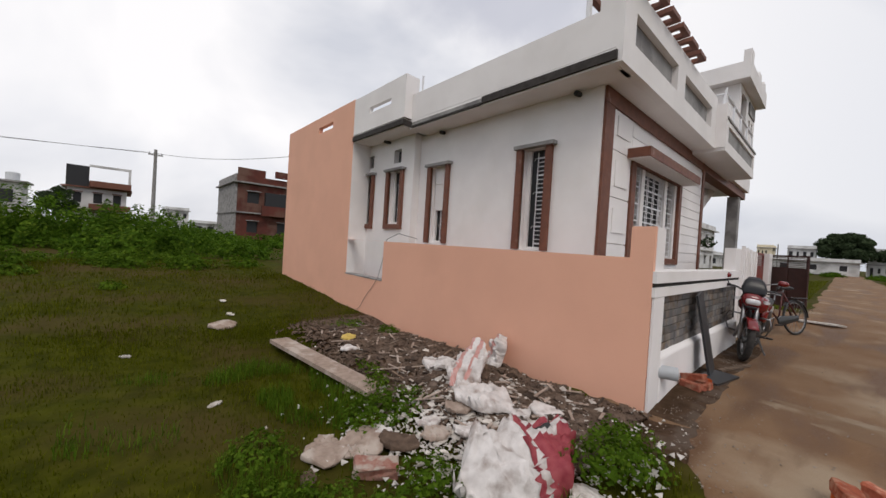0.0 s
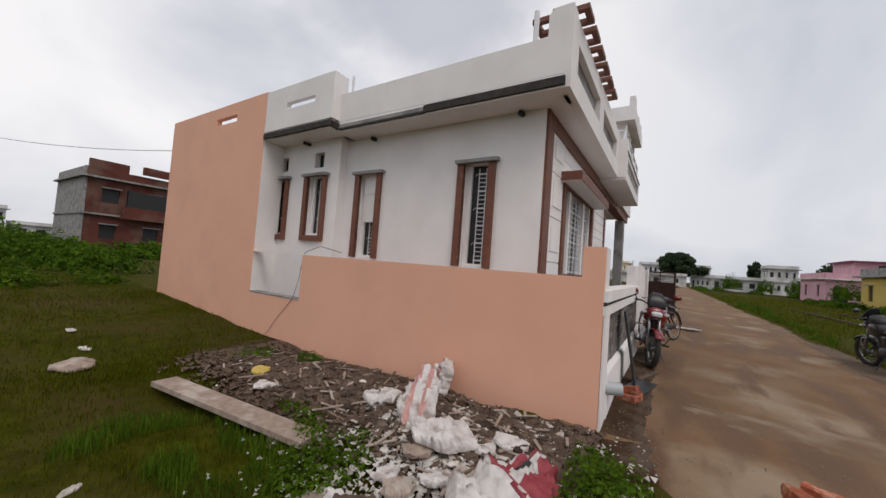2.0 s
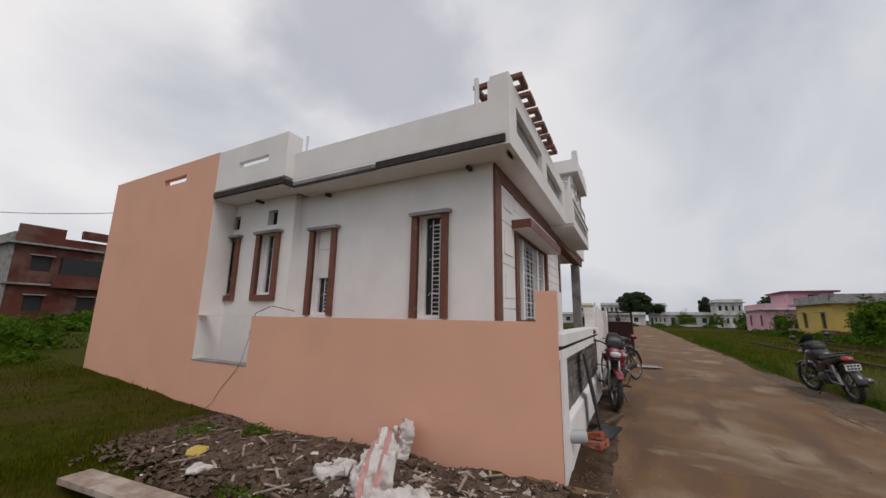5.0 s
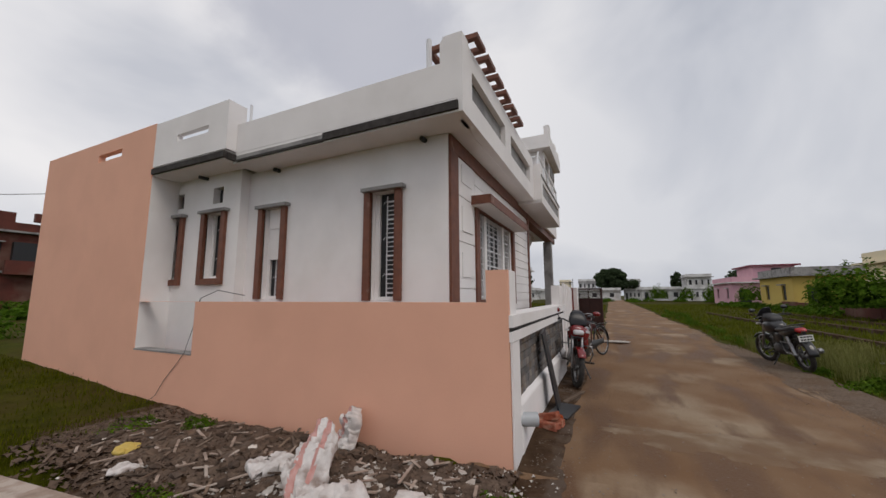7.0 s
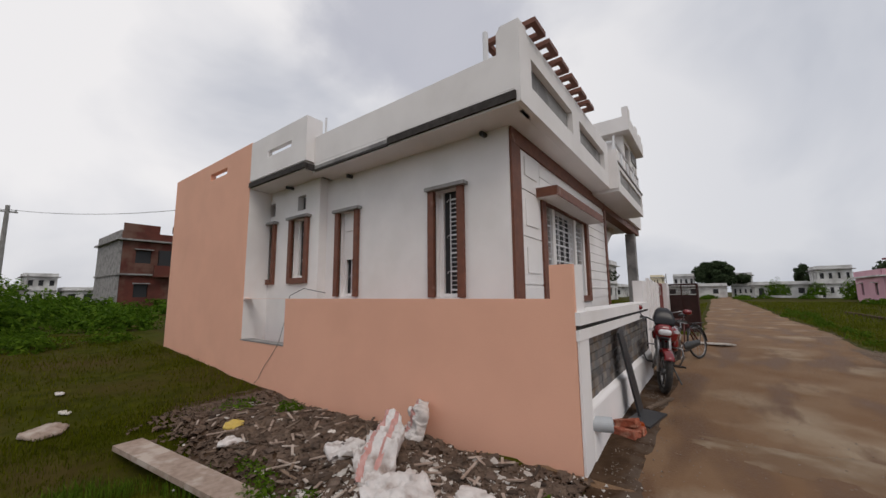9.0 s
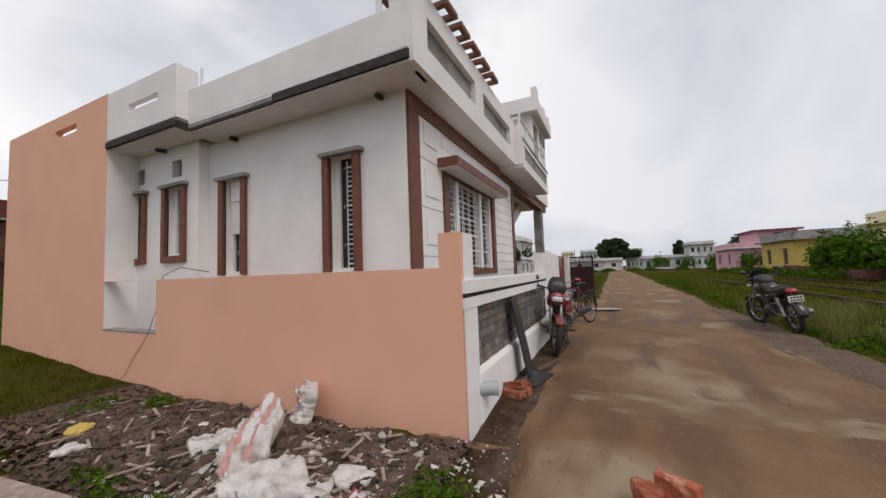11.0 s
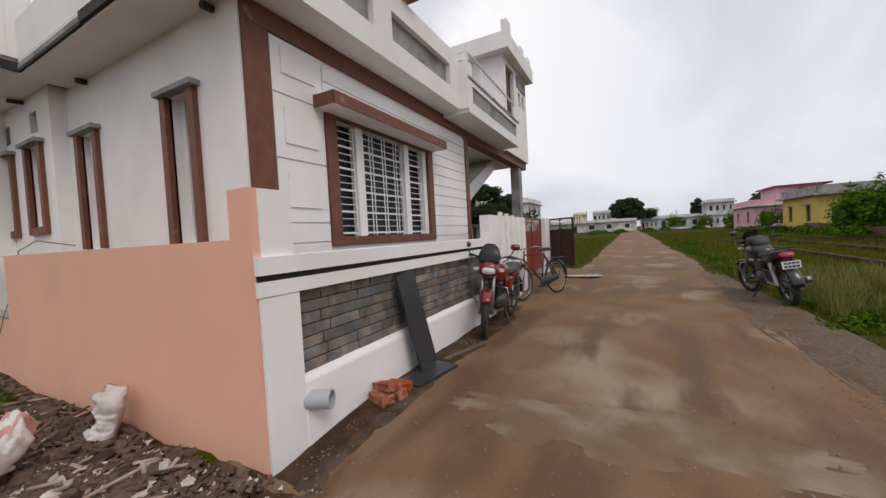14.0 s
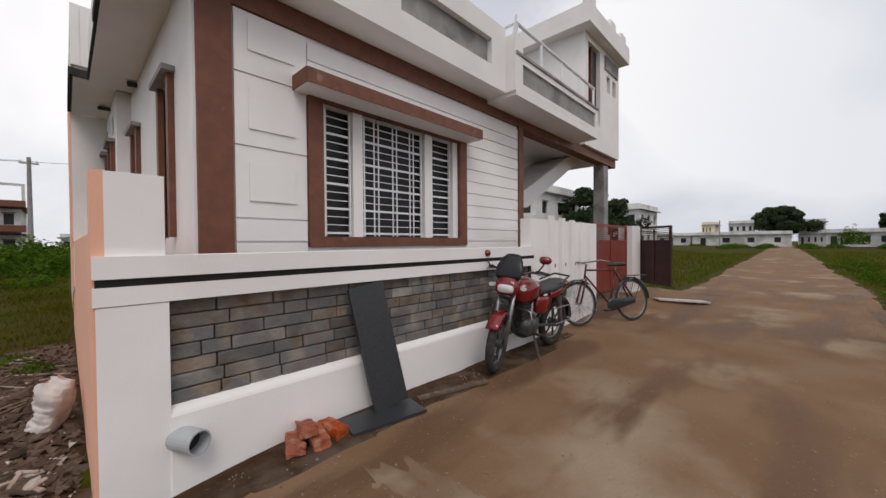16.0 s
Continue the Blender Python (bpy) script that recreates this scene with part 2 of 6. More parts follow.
M = {
    "white": material("white_wall_paint", (0.84, 0.81, 0.80), (0.78, 0.75, 0.74), 1.6, 0.85, bump=0.08, bump_scale=90,
                      third=(0.74, 0.71, 0.685), third_scale=0.9, third_cut=(0.58, 0.8)),
    "peach": material("peach_wall_paint", (0.81, 0.44, 0.312), (0.77, 0.415, 0.295), 1.4, 0.85, bump=0.1, bump_scale=70,
                      third=(0.72, 0.385, 0.27), third_scale=0.8, third_cut=(0.55, 0.8)),
    "brown": material("brown_trim_paint", (0.185, 0.068, 0.040), (0.14, 0.052, 0.032), 9, 0.6, bump=0.1,
                      third=(0.27, 0.16, 0.125), third_scale=5.0, third_cut=(0.66, 0.76)),
    "cement": material("bare_cement", (0.26, 0.25, 0.245), (0.34, 0.33, 0.32), 5, 0.9, bump=0.3, bump_scale=40,
                       third=(0.19, 0.18, 0.18), third_scale=2.5),
    "darkband": material("dark_weathered_cement", (0.03, 0.025, 0.023), (0.055, 0.048, 0.045), 12, 0.9, bump=0.3),
    "grille": material("white_grille_paint", (0.75, 0.75, 0.77), rough=0.4, bump=0.0),
    # black wall parts, and discs that paint the shade inside holes and the pipe
    "black": material("black_parts_and_hole_shade", (0.02, 0.018, 0.017), (0.03, 0.027, 0.025), 20, 0.9, bump=0.1),
    "stone": material("grey_brown_stone", (0.13, 0.10, 0.078), (0.24, 0.205, 0.175), 7, 0.85, bump=0.5, bump_scale=35,
                      third=(0.13, 0.125, 0.125), third_scale=5.0, third_cut=(0.45, 0.6), random_hue=0.30),
    "mortar": material("dark_stone_joint", (0.07, 0.060, 0.052), (0.10, 0.088, 0.078), 20, 0.95, bump=0.3),
    "slate": material("black_granite", (0.028, 0.030, 0.034), (0.04, 0.042, 0.047), 60, 0.35, bump=0.03),
    "gate": material("red_oxide_gate_paint", (0.22, 0.035, 0.022), (0.17, 0.028, 0.018), 6, 0.5, bump=0.06),
    # the same gate paint, darkened to put the shadow side into the colour
    "gateshade": material("shaded_gate_paint", (0.055, 0.018, 0.014), (0.04, 0.014, 0.011), 6, 0.6, bump=0.06),
    "cycle": material("maroon_bicycle_enamel", (0.11, 0.018, 0.016), (0.06, 0.015, 0.013), 20, 0.4, bump=0.02),
    "brick": material("red_brick", (0.40, 0.092, 0.036), (0.29, 0.062, 0.026), 25, 0.9, bump=0.5, bump_scale=90,
                      third=(0.46, 0.20, 0.12), third_scale=12, random_hue=0.2),
    "oldbrick": material("mortar_stained_brick", (0.27, 0.10, 0.075), (0.36, 0.20, 0.16), 16, 0.95, bump=0.6, bump_scale=60,
                         third=(0.40, 0.33, 0.28), third_scale=9, third_cut=(0.5, 0.6)),
    "pipe": material("grey_plastic_pipe", (0.42, 0.44, 0.46), (0.38, 0.40, 0.42), 12, 0.45, bump=0.02),
    "plank": material("weathered_grey_plank", (0.36, 0.28, 0.23), (0.27, 0.20, 0.16), 14, 0.85, bump=0.3, bump_scale=50,
                      third=(0.45, 0.38, 0.33), third_scale=5),
    "darkwood": material("dirty_wood_splinters", (0.17, 0.125, 0.095), (0.10, 0.07, 0.052), 18, 0.9, bump=0.3, random_hue=0.5, spec=0.15),
    "soil": material("dark_rubble_soil", (0.048, 0.027, 0.015), (0.080, 0.048, 0.029), 9, 0.95, bump=0.7, bump_scale=30,
                     third=(0.10, 0.072, 0.055), third_scale=3, spec=0.1),
    "rubble": material("broken_masonry", (0.125, 0.088, 0.066), (0.075, 0.052, 0.04), 15, 0.95, bump=0.4, random_hue=0.5, spec=0.12),
    "scrap": material("pale_plaster_scrap", (0.60, 0.56, 0.52), (0.40, 0.36, 0.32), 14, 0.85, bump=0.3, random_hue=0.3),
    "sack": material("white_woven_sack", (0.72, 0.68, 0.66), (0.56, 0.52, 0.50), 10, 0.65, bump=0.35, bump_scale=120,
                     third=(0.30, 0.23, 0.20), third_scale=7, third_cut=(0.52, 0.72)),
    "sackred": material("red_sack_print", (0.26, 0.03, 0.045), (0.33, 0.06, 0.07), 18, 0.6, bump=0.3, bump_scale=120),
    "sackpink": material("faded_red_sack_print", (0.52, 0.24, 0.21), (0.56, 0.33, 0.30), 18, 0.6, bump=0.3, bump_scale=120),
    "yellow": material("yellow_plastic", (0.58, 0.42, 0.10), (0.50, 0.36, 0.09), 14, 0.5, bump=0.2),
    "rubber": material("tyre_rubber", (0.022, 0.021, 0.021), (0.05, 0.045, 0.04), 20, 0.85, bump=0.3),
    "steel": material("dull_steel", (0.34, 0.34, 0.35), (0.25, 0.24, 0.24), 18, 0.35, metal=0.9, bump=0.04),
    "redpaint": material("red_bike_paint", (0.19, 0.008, 0.010), (0.16, 0.007, 0.009), 8, 0.25, bump=0.0, coat=0.6),
    "blackpaint": material("black_bike_paint", (0.012, 0.012, 0.014), (0.018, 0.018, 0.02), 8, 0.3, bump=0.0, coat=0.4),
    "vinyl": material("black_seat_vinyl", (0.03, 0.03, 0.032), (0.045, 0.043, 0.043), 25, 0.5, bump=0.1),
    "engine": material("dark_engine_metal", (0.06, 0.06, 0.062), (0.12, 0.12, 0.12), 20, 0.5, metal=0.6, bump=0.15),
    "lens": material("clear_lamp_lens", (0.62, 0.62, 0.64), rough=0.12, bump=0.0, spec=0.8),
    "redlens": material("red_lamp_lens", (0.35, 0.012, 0.015), rough=0.15, bump=0.0, spec=0.7),
    "plate": material("white_number_plate", (0.72, 0.72, 0.70), rough=0.4, bump=0.0),
    "ink": material("black_lettering", (0.03, 0.03, 0.03), rough=0.6, bump=0.0),
    "smoke": material("smoked_screen", (0.02, 0.02, 0.023), rough=0.3, bump=0.0, spec=0.3),
    "farwhite": material("far_white_paint", (0.66, 0.66, 0.65), (0.56, 0.55, 0.54), 0.6, 0.9, bump=0.0, third=(0.42, 0.41, 0.4), third_scale=0.3),
    "pink": material("pink_house_paint", (0.62, 0.36, 0.42), (0.55, 0.31, 0.37), 0.6, 0.9, bump=0.0),
    "maroon": material("maroon_house_paint", (0.22, 0.06, 0.08), (0.18, 0.05, 0.07), 0.6, 0.9, bump=0.0),
    "yellowwall": material("yellow_house_paint", (0.55, 0.41, 0.11), (0.50, 0.36, 0.10), 0.5, 0.9, bump=0.0),
    "cream": material("cream_house_paint", (0.78, 0.69, 0.50), (0.74, 0.65, 0.47), 0.5, 0.9, bump=0.0),
    "farbrick": material("far_red_brick", (0.13, 0.036, 0.025), (0.09, 0.028, 0.02), 1.2, 0.9, bump=0.2, bump_scale=8,
                         third=(0.15, 0.08, 0.06), third_scale=0.5),
    # near-black: dark parts, and sheets that paint the shade inside openings
    "dark": material("dark_parts_and_opening_shade", (0.02, 0.02, 0.022), rough=0.5, bump=0.0),
    "bark": material("bark", (0.09, 0.065, 0.05), (0.06, 0.045, 0.035), 10, 0.95, bump=0.4),
    "pole": material("concrete_pole", (0.30, 0.29, 0.28), (0.22, 0.21, 0.20), 4, 0.9, bump=0.1),
    "wire": material("black_cable", (0.03, 0.03, 0.03), rough=0.6, bump=0.0),
    "tank": material("pale_water_tank", (0.6, 0.62, 0.64), rough=0.5, bump=0.0),
    "teal": material("teal_house_paint", (0.16, 0.45, 0.45), (0.14, 0.40, 0.41), 0.6, 0.9, bump=0.0),
    "gravel": material("grey_gravel", (0.25, 0.21, 0.175), (0.17, 0.135, 0.11), 25, 0.9, bump=0.3),
    "grass": leafy("lawn_grass", (0.028, 0.035, 0.001), (0.078, 0.090, 0.002), (0.170, 0.175, 0.010)),
    "field": leafy("field_grass", (0.040, 0.052, 0.003), (0.105, 0.120, 0.010), (0.21, 0.205, 0.03)),
    "weed": leafy("weed_leaves", (0.028, 0.060, 0.004), (0.075, 0.140, 0.010), (0.17, 0.24, 0.025)),
    "shrub": leafy("shrub_leaves", (0.022, 0.052, 0.004), (0.070, 0.140, 0.010), (0.19, 0.27, 0.03)),
    "dry": leafy("straw_weeds", (0.10, 0.12, 0.03), (0.19, 0.19, 0.06), (0.28, 0.25, 0.10)),
    # dark greens lifted and greyed to put distance haze into the colour
    "darkleaf": leafy("hazed_dark_tree_leaves", (0.028, 0.044, 0.022), (0.050, 0.074, 0.036), (0.09, 0.115, 0.06)),
}


def ground_material():
    return material("field_soil_and_turf", (0.026, 0.030, 0.001), (0.052, 0.055, 0.003), 5.0, 0.95, bump=0.6, bump_scale=14,
                    third=(0.060, 0.044, 0.014), third_scale=0.55, third_cut=(0.44, 0.64), spec=0.05)


def road_material():
    m = material("dirt_road", (0.182, 0.103, 0.056), (0.215, 0.134, 0.080), 1.3, 0.9, bump=0.5, bump_scale=45,
                 third=(0.30, 0.225, 0.155), third_scale=0.55, third_cut=(0.53, 0.66), spec=0.15)
    nt = m.node_tree
    p = nt.nodes["Principled BSDF"]
    src = p.inputs["Base Color"].links[0].from_socket
    geo = nt.nodes.new("ShaderNodeNewGeometry")
    k = nt.links.new
    mp = nt.nodes.new("ShaderNodeMapping")
    mp.inputs["Scale"].default_value = (0.45, 1.5, 1.0)
    mp.inputs["Location"].default_value = (3.1, 1.7, 0)
    n = nt.nodes.new("ShaderNodeTexNoise")
    n.inputs["Scale"].default_value, n.inputs["Detail"].default_value = 1.1, 7.0
    k(geo.outputs["Position"], mp.inputs["Vector"])
    k(mp.outputs["Vector"], n.inputs["Vector"])
    r = nt.nodes.new("ShaderNodeMapRange")
    r.inputs["From Min"].default_value, r.inputs["From Max"].default_value = 0.50, 0.60
    k(n.outputs["Fac"], r.inputs["Value"])
    x = nt.nodes.new("ShaderNodeMix")
    x.data_type = "RGBA"
    x.inputs[7].default_value = (0.135, 0.074, 0.041, 1)
    k(r.outputs["Result"], x.inputs[0])
    k(src, x.inputs[6])
    sp = nt.nodes.new("ShaderNodeTexNoise")
    sp.inputs["Scale"].default_value, sp.inputs["Detail"].default_value = 42.0, 2.0
    k(geo.outputs["Position"], sp.inputs["Vector"])
    r2 = nt.nodes.new("ShaderNodeMapRange")
    r2.inputs["From Min"].default_value, r2.inputs["From Max"].default_value = 0.69, 0.76
    k(sp.outputs["Fac"], r2.inputs["Value"])
    y = nt.nodes.new("ShaderNodeMix")
    y.data_type = "RGBA"
    y.inputs[7].default_value = (0.27, 0.20, 0.15, 1)
    k(r2.outputs["Result"], y.inputs[0])
    k(x.outputs[2], y.inputs[6])
    k(y.outputs[2], p.inputs["Base Color"])
    # damp places are a little smoother
    r3 = nt.nodes.new("ShaderNodeMapRange")
    r3.inputs["To Min"].default_value, r3.inputs["To Max"].default_value = 0.92, 0.62
    k(r.outputs["Result"], r3.inputs["Value"])
    k(r3.outputs["Result"], p.inputs["Roughness"])
    return m


M["ground"] = ground_material()
M["road"] = road_material()


# ---- mesh helpers ----
def thing(name, loc, label, category, group="", kind=""):
    ob = new(name)
    ob.location = loc
    ob.empty_display_size = 0.2
    ob["base"] = tuple(loc)
    return tagged(ob, label, category, group, kind)


def part(name, bm, mat, parent=None, label="", base=(0, 0, 0), smooth=False, bevel=0.0, seg=1):
    """Link a bmesh as one mesh object. base: the world place of the parent's origin, where the bmesh is in world metres."""
    if bevel:
        bmesh.ops.bevel(bm, geom=[e for e in bm.edges if e.is_manifold and e.calc_face_angle(0) > 0.6], offset=bevel,
                        segments=seg, affect="EDGES", clamp_overlap=True)
    if any(base):
        bmesh.ops.translate(bm, verts=bm.verts, vec=-Vector(base))
    me = bpy.data.meshes.new(name)
    bm.to_mesh(me)
    bm.free()
    if smooth:
        for f in me.polygons:
            f.use_smooth = True
    me.materials.append(M[mat])
    ob = new(name, me)
    ob.parent = parent
    if label:
        ob["label"] = label
    return ob


def solid(name, bm, mat, label, category, loc=None, group="", kind="", **kw):
    """A thing or a piece of the setting that is one mesh, its origin at its base."""
    loc = loc or (0, 0, 0)
    ob = part(name, bm, mat, None, "", loc, **kw)
    ob.location = loc
    return tagged(ob, label, category, group, kind)


def box(x0, x1, y0, y1, z0, z1, bm=None):
    bm = bm or bmesh.new()
    v = [bm.verts.new((x, y, z)) for x in (x0, x1) for y in (y0, y1) for z in (z0, z1)]
    for f in ((0, 1, 3, 2), (4, 6, 7, 5), (0, 4, 5, 1), (2, 3, 7, 6), (0, 2, 6, 4), (1, 5, 7, 3)):
        bm.faces.new([v[i] for i in f])
    return bm


def tube(points, radius, seg=8, bm=None, close=False):
    """A round bar along points; radius one number or one for each point."""
    bm = bm or bmesh.new()
    pts = [Vector(p) for p in points]
    rad = radius if isinstance(radius, (list, tuple)) else [radius] * len(pts)
    rings = []
    n = len(pts)
    ref = None
    for i, p in enumerate(pts):
        a = pts[(i - 1) % n] if (close or i > 0) else p
        b = pts[(i + 1) % n] if (close or i < n - 1) else p
        d = (b - a).normalized()
        if ref is None:
            ref = d.orthogonal().normalized()
        u = (ref - d * ref.dot(d)).normalized()
        ref = u
        w = d.cross(u)
        rings.append([bm.verts.new(p + (u * math.cos(q) + w * math.sin(q)) * rad[i])
                      for q in (2 * math.pi * j / seg for j in range(seg))])
    for i in range(n if close else n - 1):
        r, s = rings[i], rings[(i + 1) % n]
        for j in range(seg):
            bm.faces.new((r[j], r[(j + 1) % seg], s[(j + 1) % seg], s[j]))
    if not close:
        bm.faces.new(rings[0][::-1])
        bm.faces.new(rings[-1])
    return bm


def ring(centre, axis, big, small, bm=None, n=28, seg=8, flat=1.0):
    """A torus about an axis (tyres, rims)."""
    bm = bm or bmesh.new()
    ax = Vector(axis).normalized()
    u = ax.orthogonal().normalized()
    w = ax.cross(u)
    rs = []
    for i in range(n):
        a = 2 * math.pi * i / n
        d = u * math.cos(a) + w * math.sin(a)
        rs.append([bm.verts.new(Vector(centre) + d * (big + small * math.cos(b)) + ax * small * flat * math.sin(b))
                   for b in (2 * math.pi * j / seg for j in range(seg))])
    for i in range(n):
        r, s = rs[i], rs[(i + 1) % n]
        for j in range(seg):
            bm.faces.new((r[j], r[(j + 1) % seg], s[(j + 1) % seg], s[j]))
    bmesh.ops.recalc_face_normals(bm, faces=bm.faces)
    return bm


def prism(profile, axis, a, b, bm=None):
    """A closed outline pushed along an axis from a to b. profile: pairs of the two other coordinates in x, y, z order."""
    bm = bm or bmesh.new()

    def at(p, q):
        if axis == "x":
            return (q, p[0], p[1])
        if axis == "y":
            return (p[0], q, p[1])
        return (p[0], p[1], q)

    lo = [bm.verts.new(at(p, a)) for p in profile]
    hi = [bm.verts.new(at(p, b)) for p in profile]
    n = len(profile)
    for i in range(n):
        bm.faces.new((lo[i], lo[(i + 1) % n], hi[(i + 1) % n], hi[i]))
    bm.faces.new(lo[::-1])
    bm.faces.new(hi)
    bmesh.ops.recalc_face_normals(bm, faces=bm.faces)
    return bm


def holed(axis, c0, c1, u0, u1, z0, z1, holes, bm=None):
    """A wall of thickness c0..c1 across axis, from u0 to u1 and z0 to z1, with holes (u0, u1, z0, z1) right through it."""
    bm = bm or bmesh.new()
    us = sorted({u0, u1, *(h[0] for h in holes), *(h[1] for h in holes)})
    zs = sorted({z0, z1, *(h[2] for h in holes), *(h[3] for h in holes)})

    def full(i, j):
        if not (0 <= i < len(us) - 1 and 0 <= j < len(zs) - 1):
            return False
        u, z = (us[i] + us[i + 1]) / 2, (zs[j] + zs[j + 1]) / 2
        return not any(h[0] < u < h[1] and h[2] < z < h[3] for h in holes)

    cache = {}

    def v(c, u, z):
        key = (c, u, z)
        if key not in cache:
            cache[key] = bm.verts.new((c, u, z) if axis == "x" else (u, c, z))
        return cache[key]

    for i in range(len(us) - 1):
        for j in range(len(zs) - 1):
            if not full(i, j):
                continue
            a, b, c, d = us[i], us[i + 1], zs[j], zs[j + 1]
            for k in (c0, c1):
                bm.faces.new((v(k, a, c), v(k, b, c), v(k, b, d), v(k, a, d)))
            for (di, dj, p, q) in ((-1, 0, (a, c), (a, d)), (1, 0, (b, c), (b, d)), (0, -1, (a, c), (b, c)), (0, 1, (a, d), (b, d))):
                if not full(i + di, j + dj):
                    bm.faces.new((v(c0, *p), v(c1, *p), v(c1, *q), v(c0, *q)))
    bmesh.ops.recalc_face_normals(bm, faces=bm.faces)
    return bm


def arrays(name, verts, faces, mat, label, category, kind="stuff", parent=None):
    me = bpy.data.meshes.new(name)
    me.from_pydata(verts, [], faces)
    me.materials.append(M[mat])
    ob = new(name, me)
    ob.parent = parent
    return tagged(ob, label, category, "", kind)


# ---- ground and road ----
def road_edge(x):
    """The y of the road's field-side edge and of its house-side edge at x."""
    wob = 0.22 * noise.noise((x * 0.45, 0.7, 0)) + 0.10 * noise.noise((x * 1.6, 2.2, 0)) + 0.05 * noise.noise((x * 4.5, 5.1, 0))
    low = -3.1 - 0.006 * max(0, x - 10) + wob
    if x < 3.3:
        high = min(0.95, 0.85 + 0.72 * (x - 3.0)) + 0.6 * wob
        high = max(high, -1.4 + 0.5 * wob)
    elif x < 14:
        high = 1.6
    else:
        high = 0.4 + 0.8 * wob
    return low, high


def dip(x, y):
    """The ground is washed out round the foot of the wall corner."""
    return 0.13 * math.exp(-((x - 3.0) / 0.75) ** 2 - ((y - 1.0) / 0.5) ** 2)


def height(x, y):
    """Ground level: the road is level, the plot beside the house lies lower and climbs gently to the back."""
    low, high = road_edge(x)
    if y > high:
        d = min(1.0, (y - high) / 1.2)
        h = -0.20 * d
        if y > 5:
            h += min(0.5, 0.062 * (y - 5))
        if x < 3.2 and y < 5:
            h -= 0.07 * max(0.0, 1 - abs(x - 1.2) / 2.0) * d
    elif y < low:
        h = -0.12 * min(1.0, (low - y) / 1.0)
    else:
        return -dip(x, y)
    return h - dip(x, y) * 0.6 + 0.035 * noise.noise((x * 0.9, y * 0.9, 0)) + 0.02 * noise.noise((x * 3, y * 3, 5))


def grid_lines(near_a, near_b, step, far_a, far_b):
    out = list(np.arange(near_a, near_b, step))
    d, p = step, near_b
    while p < far_b:
        out.append(p)
        d *= 1.22
        p += d
    out.append(far_b)
    d, p = step, near_a
    while p > far_a:
        d *= 1.22
        p -= d
        out.append(max(p, far_a))
    return sorted(set(round(float(q), 4) for q in out))


def make_ground():
    xs = grid_lines(-5, 16, 0.16, -900, 1500)
    ys = grid_lines(-8, 13, 0.16, -900, 1200)
    verts, faces = [], []
    for y in ys:
        for x in xs:
            z = height(x, y)
            low, high = road_edge(x)
            if low + 0.05 < y < high - 0.05:
                z -= 0.03
            verts.append((x, y, z))
    n = len(xs)
    for j in range(len(ys) - 1):
        for i in range(n - 1):
            faces.append((j * n + i, j * n + i + 1, (j + 1) * n + i + 1, (j + 1) * n + i))
    ob = arrays("ground", verts, faces, "ground", "uneven green and brown turf of vacant plots", "ground", "structure")
    for f in ob.data.polygons:
        f.use_smooth = True


def make_road():
    xs = grid_lines(-9, 20, 0.15, -60, 320)
    verts, faces = [], []
    cols = 34
    for x in xs:
        low, high = road_edge(x)
        for i in range(cols + 1):
            f = i / cols
            y = low + (high - low) * f
            crown = 0.012 + 0.012 * noise.noise((x * 1.1, y * 1.1, 3)) + 0.006 * noise.noise((x * 4, y * 4, 7))
            if f in (0.0, 1.0):
                crown = -0.035
            if x > 9 and y > -0.1:
                crown += 0.14 * min(1, (x - 9) / 2) * min(1, (y + 0.1) / 1.0) * max(0.0, min(1.0, (15 - x) / 1.5))
            verts.append((x, y, crown - dip(x, y)))
    for j in range(len(xs) - 1):
        for i in range(cols):
            a = j * (cols + 1) + i
            faces.append((a, a + cols + 1, a + cols + 2, a + 1))
    ob = arrays("road", verts, faces, "road", "brown dirt road with pale worn concrete patches", "road", "structure")
    for f in ob.data.polygons:
        f.use_smooth = True


make_ground()
make_road()


def patch(name, cx, cy, hx, hy, lift, mat, label, seed, clip=None):
    """A thin uneven layer on the road with a ragged outline."""
    bm = bmesh.new()
    rings = []
    n = 90
    for k in range(1, 21):
        f = k / 20
        row = []
        for i in range(n):
            a = 2 * math.pi * i / n
            c, s = math.cos(a), math.sin(a)
            e = 1 + 0.35 * noise.noise((c * 1.6 + seed, s * 1.6, 0)) + 0.16 * noise.noise((c * 5, s * 5 + seed, 1)) + 0.07 * noise.noise((c * 14, s * 14, seed))
            x, y = cx + hx * f * e * c, cy + hy * f * e * s
            if clip:
                y = min(y, clip)
            z = 0.012 - dip(x, y) + 0.012 * noise.noise((x * 1.1, y * 1.1, 3)) + 0.006 * noise.noise((x * 4, y * 4, 7))
            drop = 0.016 * max(0.0, f - 0.55) / 0.45
            worn = 0.016 * noise.noise((x * 3.5, y * 3.5, seed)) + 0.010 * noise.noise((x * 11, y * 11, seed))
            row.append(bm.verts.new((x, y, z + lift + worn * (0.4 + 0.6 * f) - drop if k < 20 else -0.02 - dip(x, y))))
        rings.append(row)
    bm.faces.new(rings[0])
    for p, q in zip(rings, rings[1:]):
        for i in range(n):
            bm.faces.new((p[i], q[i], q[(i + 1) % n], p[(i + 1) % n]))
    solid(name, bm, mat, label, "ground", None, "", "structure", smooth=True)


